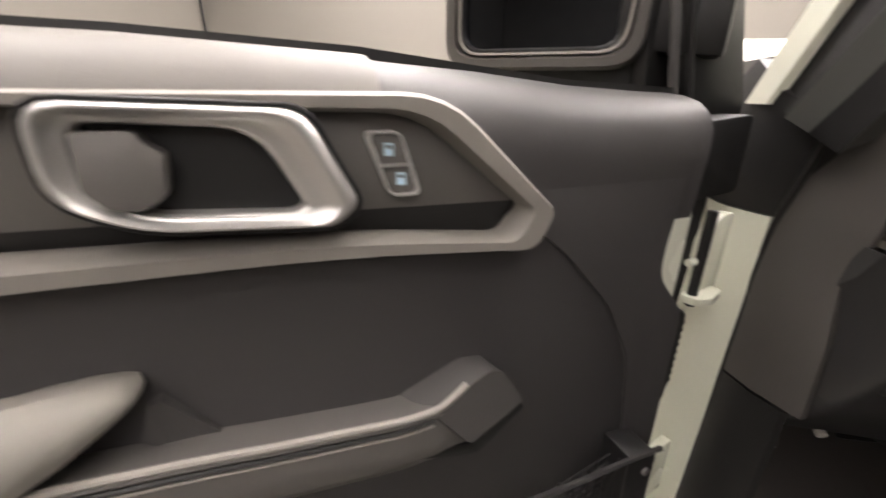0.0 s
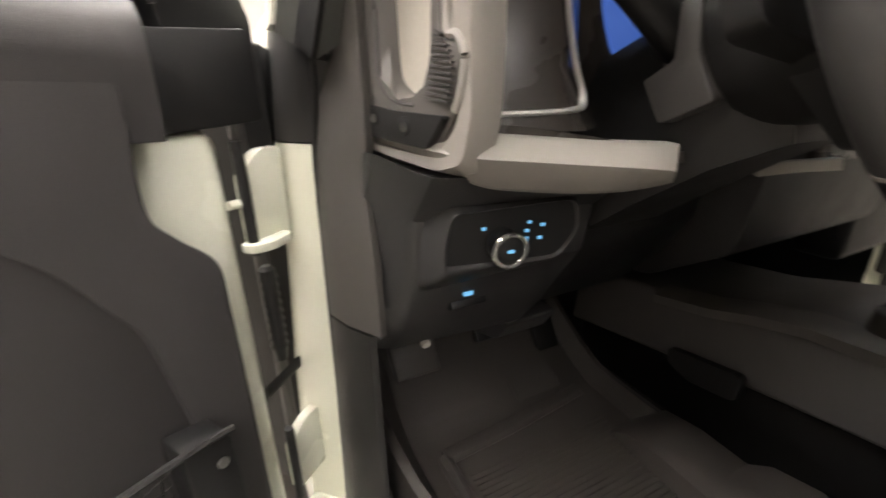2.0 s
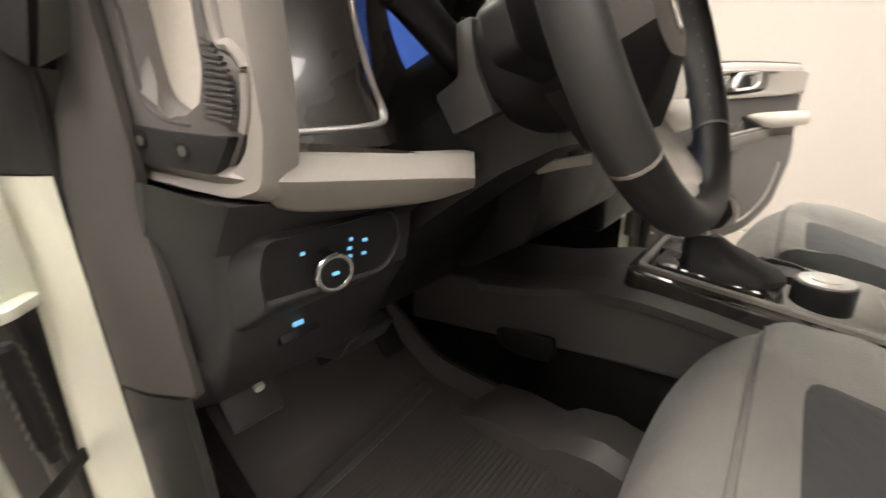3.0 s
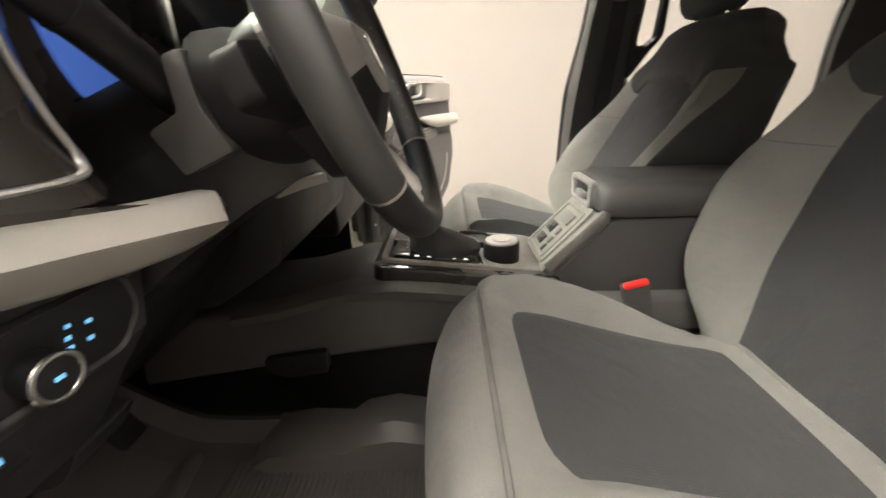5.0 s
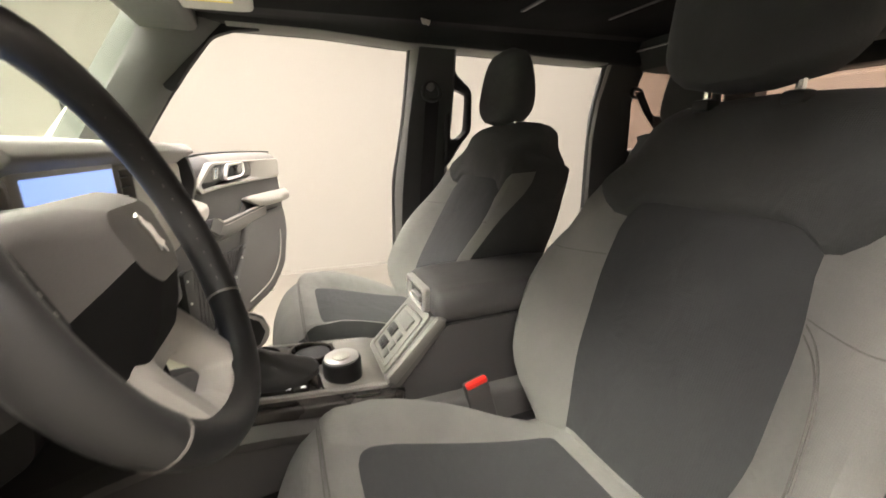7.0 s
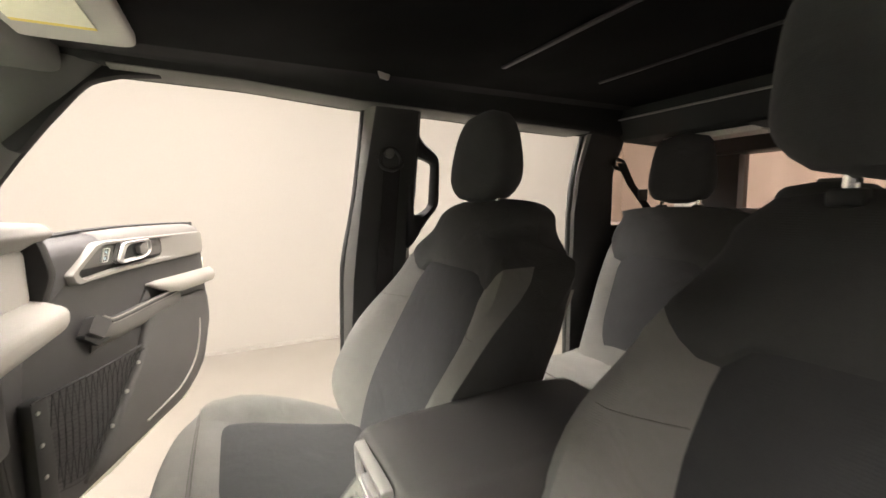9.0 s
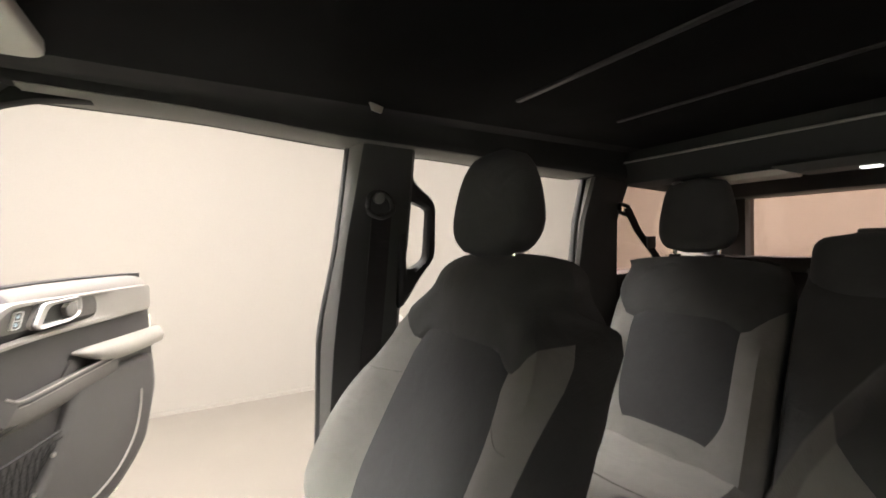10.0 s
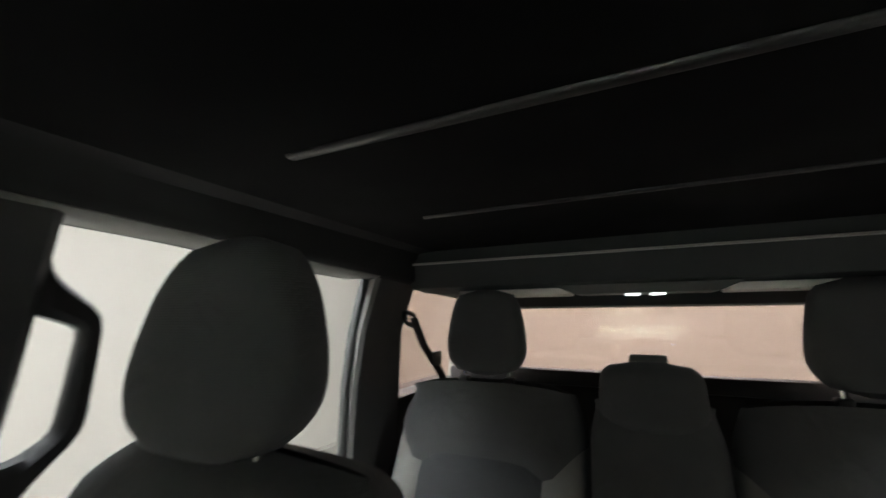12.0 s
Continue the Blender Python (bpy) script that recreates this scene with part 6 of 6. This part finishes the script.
    for y in (0.025, -0.075):
        c = part("cup_holder", ringplate([(0.055 + 0.042 * math.cos(t), y + 0.046 * math.sin(t)) for t in [2 * math.pi * k / 24 for k in range(24)]], [(0.055 + 0.035 * math.cos(t), y + 0.039 * math.sin(t)) for t in [2 * math.pi * k / 24 for k in range(24)]], 1.045, 1.062, "xy", 0.003, m=tilt), GLOSS, con, "round gloss black cup holder")
        part("well", disc((0.055, y, 1.0535 - (0.08 - y) * 0.114), 0.036, 0.003, (0, 0, 1), 24, 0), BLACK, c)
    # slanted switch panel under the lid
    m = Matrix.Translation((0.0, -0.227, 1.052)) @ pose(0, 0, 0, 46, 0, 180) @ pose(0, 0, 0, 0, 0, 180)
    sp = part("switch_panel", prism(rounded([(-0.066, -0.104), (0.062, -0.104), (0.068, 0.040), (-0.068, 0.040)], 0.012), -0.03, 0.005, "xy", 0.005, 3, m=m), SWPANEL, con, "grey slanted switch panel")
    part("panel_frame", ringplate(rounded([(-0.056, -0.088), (0.050, -0.088), (0.056, 0.032), (-0.058, 0.032)], 0.010), rounded([(-0.050, -0.082), (0.044, -0.082), (0.050, 0.026), (-0.052, 0.026)], 0.008), 0.0, 0.0078, "xy", 0.002, m=m), SWPANEL, sp)
    for x, y, w, h, mat in ((0.020, -0.026, 0.018, 0.012, BLACK), (0.016, 0.006, 0.018, 0.011, BLACK), (-0.022, -0.028, 0.010, 0.009, PULLHUB), (-0.022, -0.006, 0.010, 0.009, PULLHUB), (-0.022, 0.014, 0.010, 0.008, PULLHUB), (0.0, -0.060, 0.034, 0.014, PULLHUB)):
        sw = part("switch", rbox(x - w, x + w, y - h, y + h, 0.004, 0.0095, r=0.002, m=m), mat, sp)
        if mat == BLACK:
            part("rocker", rbox(x - w * 0.7, x + w * 0.7, y - h * 0.1, y + h * 0.75, 0.009, 0.0115, r=0.001, m=m), CHAR, sw)
    part("storage_box", prism(rounded([(-0.212, 1.00), (-0.318, 1.118), (-0.70, 1.114), (-0.70, 0.95), (-0.20, 0.95)], [0.01, 0.01, 0.01, 0.005, 0.005]), -0.098, 0.108, "yz", 0.006, 3), BOXM, con, "dark grey storage box")
    part("panel_side", prism([(-0.196, 1.022), (-0.300, 1.126), (-0.318, 1.120), (-0.300, 1.05), (-0.212, 1.005)], -0.096, -0.060, "yz", 0.003), PULLHUB, con, "grey side of the switch panel")
    part("panel_trim", prism([(-0.196, 1.036), (-0.300, 1.138), (-0.318, 1.130), (-0.212, 1.020)], -0.103, -0.090, "yz", 0.003), SWPANEL, con, "pale trim strip")
    lid = part("armrest_lid", loft([[(x0 + 0.004, y, z0), (x0, y, z0 + 0.006), (x0 - 0.004, y, z0 + 0.028), (x0 + 0.006, y, z1 - 0.008), (x0 + 0.014, y, z1 - 0.002), (x0 + 0.03, y, z1), (x1 - 0.03, y, z1), (x1 - 0.014, y, z1 - 0.002), (x1 - 0.006, y, z1 - 0.008), (x1 + 0.004, y, z0 + 0.028), (x1, y, z0 + 0.006), (x1 - 0.004, y, z0)] for x0, x1, y, z0, z1 in ((-0.082, 0.092, -0.300, 1.132, 1.166), (-0.090, 0.100, -0.306, 1.126, 1.176), (-0.094, 0.104, -0.316, 1.122, 1.180), (-0.096, 0.106, -0.36, 1.121, 1.183), (-0.096, 0.106, -0.60, 1.119, 1.180), (-0.092, 0.102, -0.69, 1.119, 1.172))]), PADDARK, con, "padded black armrest lid", 50)
    part("lid_gap", rbox(-0.088, 0.098, -0.69, -0.322, 1.110, 1.124, r=0.002), BLACK, con, "dark gap under the lid")
    part("latch", ringplate(rounded([(-0.052, 1.128), (0.062, 1.128), (0.066, 1.180), (-0.056, 1.180)], 0.010), rounded([(-0.036, 1.138), (0.046, 1.138), (0.050, 1.170), (-0.040, 1.170)], 0.008), -0.302, -0.288, "xz", 0.003), LATCHM, lid, "satin grey latch frame")
    part("latch_slot", prism(rounded([(-0.038, 1.136), (0.048, 1.136), (0.052, 1.172), (-0.042, 1.172)], 0.008), -0.300, -0.296, "xz", 0.001), BLACK, lid)
    part("latch_tab", prism(rounded([(-0.020, 1.141), (0.030, 1.141), (0.030, 1.153), (-0.020, 1.153)], 0.004), -0.297, -0.288, "xz", 0.002), SATIN, lid, "silver latch tab")
    # no lamp: a bulge shaped where the console's foot shows a lit patch
    part("foot_bulge", prism(rounded([(0.355, 0.870), (0.225, 0.888), (0.228, 0.836), (0.31, 0.824), (0.35, 0.838)], 0.012), -0.143, -0.120, "yz", 0.008, 3), CHAR, con, "smooth moulded bulge")
    for s in (-1, 1):
        bk = thing("belt_buckle", "black seat belt buckle with red release button", "belt buckle", group="front buckles")
        mm = Matrix.Translation((s * 0.130 if s > 0 else -0.128, -0.364, 0.989)) @ pose(0, 0, 0, -14, 0, 0)
        part("housing", rbox(-0.012, 0.012, -0.025, 0.025, -0.09, 0.019, r=0.006, m=mm), PANEL, bk)
        part("button", rbox(-0.015, -0.002, -0.022, 0.022, 0.014, 0.025, r=0.003, m=mm), RED, bk, "red release button")


CONSIDE = material("console_side", (0.095, 0.091, 0.087), 0.55, 0, 0.09, 1100, 9, 0.4)
LATCHM = material("latch_satin", (0.34, 0.33, 0.31), 0.4, 0.3, 0.05, 600, 10, 0.05)
SWPANEL = material("switch_panel_grey", (0.165, 0.157, 0.143), 0.5, 0, 0.05, 1200, 8, 0.25)
BOXM = material("console_box", (0.052, 0.050, 0.049), 0.55, 0, 0.08, 1100, 9, 0.35)
PADDARK = material("armrest_vinyl", (0.072, 0.069, 0.067), 0.55, 0, 0.1, 1300, 9, 0.4)
LED_DIM = glowing("gear_mark", (0.9, 0.88, 0.82), 0.7)
console()


# ---- floor mat, pedals, belts, visor, mirror ----
def small_things():
    mat = thing("floor_mat", "ribbed brown-black rubber floor mat with raised edges", "floor mat")
    prof = smooth_path([(0, -0.10, 0.712), (0, 0.10, 0.712), (0, 0.42, 0.714), (0, 0.52, 0.735), (0, 0.66, 0.83), (0, 0.72, 0.90)], 4)
    sheet = []
    for p in prof:
        k = step(0.18, 0.40, p.y)
        x, h = lerp(0.62, 0.672, k), lerp(0.03, 0.10, k)
        sheet.append([(-x, p.y, p.z + h), (-x + 0.014, p.y, p.z + h + 0.004), (-lerp(0.585, 0.615, k), p.y, p.z + 0.010), (-0.57, p.y, p.z + 0.004), (-0.20, p.y, p.z + 0.004), (-0.17, p.y, p.z + 0.034), (-0.155, p.y, p.z + 0.03), (-0.155, p.y, p.z - 0.015), (-x, p.y, p.z - 0.015)])
    part("sheet", loft(sheet), RUBBER, mat)
    own = bmesh.new()
    for k in range(44):
        y = -0.06 + 0.0105 * k
        rbox(-0.545, -0.245, y, y + 0.005, 0.713, 0.7195, r=0, bm=own)
    part("ribs", own, RUBBER, mat, "fine rubber ribs")
    part("ridge", tube([(-0.57, 0.44, 0.722), (-0.42, 0.45, 0.724), (-0.24, 0.47, 0.726)], 0.012, 0.016, 8), RUBBER, mat)
    part("ridge", tube([(-0.565, -0.05, 0.72), (-0.572, 0.2, 0.72), (-0.57, 0.44, 0.722)], 0.012, 0.014, 8), RUBBER, mat)
    for x0, x1, y0 in ((-0.60, -0.40, 0.50), (-0.385, -0.25, 0.495)):
        part("ramp", loft([[(x0, y, z), (x0 + 0.012, y, z + 0.012), (x1 - 0.012, y, z + 0.012), (x1, y, z), (x1, y, 0.70), (x0, y, 0.70)] for y, z in ((y0, 0.715), (y0 + 0.02, 0.728), (y0 + 0.10, 0.765), (y0 + 0.15, 0.80))]), RUBBER, mat, "sloping rubber block")
    part("tunnel_hump", loft([[(-0.275, y, 0.705), (-0.262, y, 0.71 + h * 0.75), (-0.235, y, 0.71 + h), (-0.16, y, 0.712 + h * 0.95), (-0.10, y, 0.70)] for y, h in ((-0.16, 0.015), (-0.12, 0.05), (-0.05, 0.060), (0.0, 0.058), (0.03, 0.075), (0.09, 0.088), (0.15, 0.075), (0.18, 0.05), (0.26, 0.055), (0.32, 0.045), (0.36, 0.01))]), RUBBER, mat, "moulded rubber humps over the tunnel")
    rest = thing("foot_rest", "black ribbed foot rest on the footwell wall", "foot rest")
    part("pad", rbox(-0.60, -0.50, -0.012, 0.012, -0.10, 0.10, r=0.008, m=Matrix.Translation((0, 0.66, 0.86)) @ pose(0, 0, 0, -38, 0, 0)), RUBBER, rest)
    for name, x, w, z, lab in (("brake_pedal", -0.36, 0.055, 0.86, "black brake pedal with rubber pad"), ("accelerator_pedal", -0.235, 0.03, 0.84, "black hinged accelerator pedal")):
        pd = thing(name, lab, "pedal")
        mm = Matrix.Translation((x, 0.62, z)) @ pose(0, 0, 0, -30, 0, 0)
        part("pad", rbox(-w, w, -0.008, 0.008, -0.045 if w > 0.04 else -0.09, 0.045 if w > 0.04 else 0.07, r=0.006, m=mm), BLACK, pd)
        part("arm", tube([(x, 0.635, z), (x, 0.70, z + 0.08), (x, 0.72, z + 0.22)], 0.008, 0.01, 8), METAL, pd)
    for s in (-1, 1):
        mirrored(s)
        bt = thing("seat_belt", "black seat belt hanging from its ring on the middle pillar", "seat belt", group="front belts")
        rg = part("belt_ring", tube([(0.612, -0.590, 1.605), (0.603, -0.56, 1.588), (0.606, -0.53, 1.600), (0.615, -0.535, 1.635), (0.62, -0.56, 1.648), (0.618, -0.585, 1.635)], 0.006, 0.007, 8, loop=True, n=4), POSTM, bt)
        part("bolt_cover", disc((0.622, -0.558, 1.635), 0.014, 0.026, (1, 0, 0.2), 16, 0.004), EDGEM, rg, "grey bolt cover")
        part("webbing", loft([[(x - 0.001, y - 0.024, z), (x - 0.001, y + 0.024, z), (x + 0.001, y + 0.024, z), (x + 0.001, y - 0.024, z)] for x, y, z in ((0.606, -0.56, 1.597), (0.63, -0.548, 1.40), (0.658, -0.53, 1.15), (0.69, -0.50, 0.78))]), BELT, bt, "woven black belt webbing")
        rb = thing("seat_belt", "black rear seat belt hanging beside the rear pillar", "seat belt", group="rear belts")
        part("webbing", loft([[(x, y - 0.022, z), (x, y + 0.022, z), (x + 0.002, y + 0.022, z), (x + 0.002, y - 0.022, z)] for x, y, z in ((0.585, -1.44, 1.625), (0.575, -1.48, 1.55), (0.54, -1.52, 1.47), (0.52, -1.56, 1.38))]), BELT, rb)
        part("belt_ring", tube([(0.606, -1.43, 1.64), (0.592, -1.41, 1.615), (0.592, -1.45, 1.605), (0.60, -1.47, 1.63)], 0.007, 0.008, 8, loop=True, n=4), BLACK, rb)
        part("tongue", rbox(0.545, 0.553, -1.535, -1.49, 1.49, 1.53, r=0.002), BLACK, rb)
    mirrored(1)
    # light webbing on the rear seat's side
    gb = thing("belt_strap", "pale grey lower belt strap beside the rear seat", "belt strap")
    part("webbing", loft([[(x, y - 0.022, z), (x, y + 0.022, z), (x + 0.002, y + 0.022, z), (x + 0.002, y - 0.022, z)] for x, y, z in ((0.660, -1.27, 1.16), (0.652, -1.20, 1.03), (0.645, -1.15, 0.93))]), BELTGREY, gb)
    for s in (-1, 1):
        mirrored(s)
        vs = thing("sun_visor", "grey sun visor folded up with a printed warning label", "sun visor", group="sun visors")
        part("pad", prism(rounded([(0.14, 0.115), (0.42, 0.115), (0.42, -0.045), (0.14, -0.045)], 0.03), 1.765, 1.785, "xy", 0.006, 3), VISORM, vs)
        lb = part("label", prism([(0.22, 0.09), (0.335, 0.09), (0.335, -0.005), (0.22, -0.005)], 1.7625, 1.7645, "xy", 0), PAPER, vs, "cream printed label")
        part("label_edge", prism([(0.335, 0.09), (0.346, 0.09), (0.346, -0.005), (0.335, -0.005)], 1.7625, 1.7645, "xy", 0), YELLOW, lb)
    mirrored(1)
    rv = thing("rear_view_mirror", "black rear-view mirror on the windshield", "mirror")
    part("housing", rbox(-0.305, -0.045, 0.13, 0.165, 1.645, 1.715, r=0.015, seg=3), BLACK, rv)
    part("bezel", ringplate(rounded([(-0.303, 1.647), (-0.047, 1.647), (-0.047, 1.713), (-0.303, 1.713)], 0.014), rounded([(-0.297, 1.653), (-0.053, 1.653), (-0.053, 1.707), (-0.297, 1.707)], 0.010), 0.134, 0.127, "xz", 0.002), PILLAR, rv, "grey mirror edge")
    part("glass", rbox(-0.298, -0.052, 0.1285, 0.133, 1.652, 1.708, r=0.002), MIRRORDARK, rv)
    part("stem", tube([(-0.175, 0.16, 1.68), (-0.13, 0.19, 1.70), (-0.06, 0.235, 1.755)], 0.012, 0.012, 8), BLACK, rv)


VISORM = material("visor_cloth", (0.45, 0.44, 0.41), 0.85, 0, 0.06, 900, 10, 0.3)
small_things()
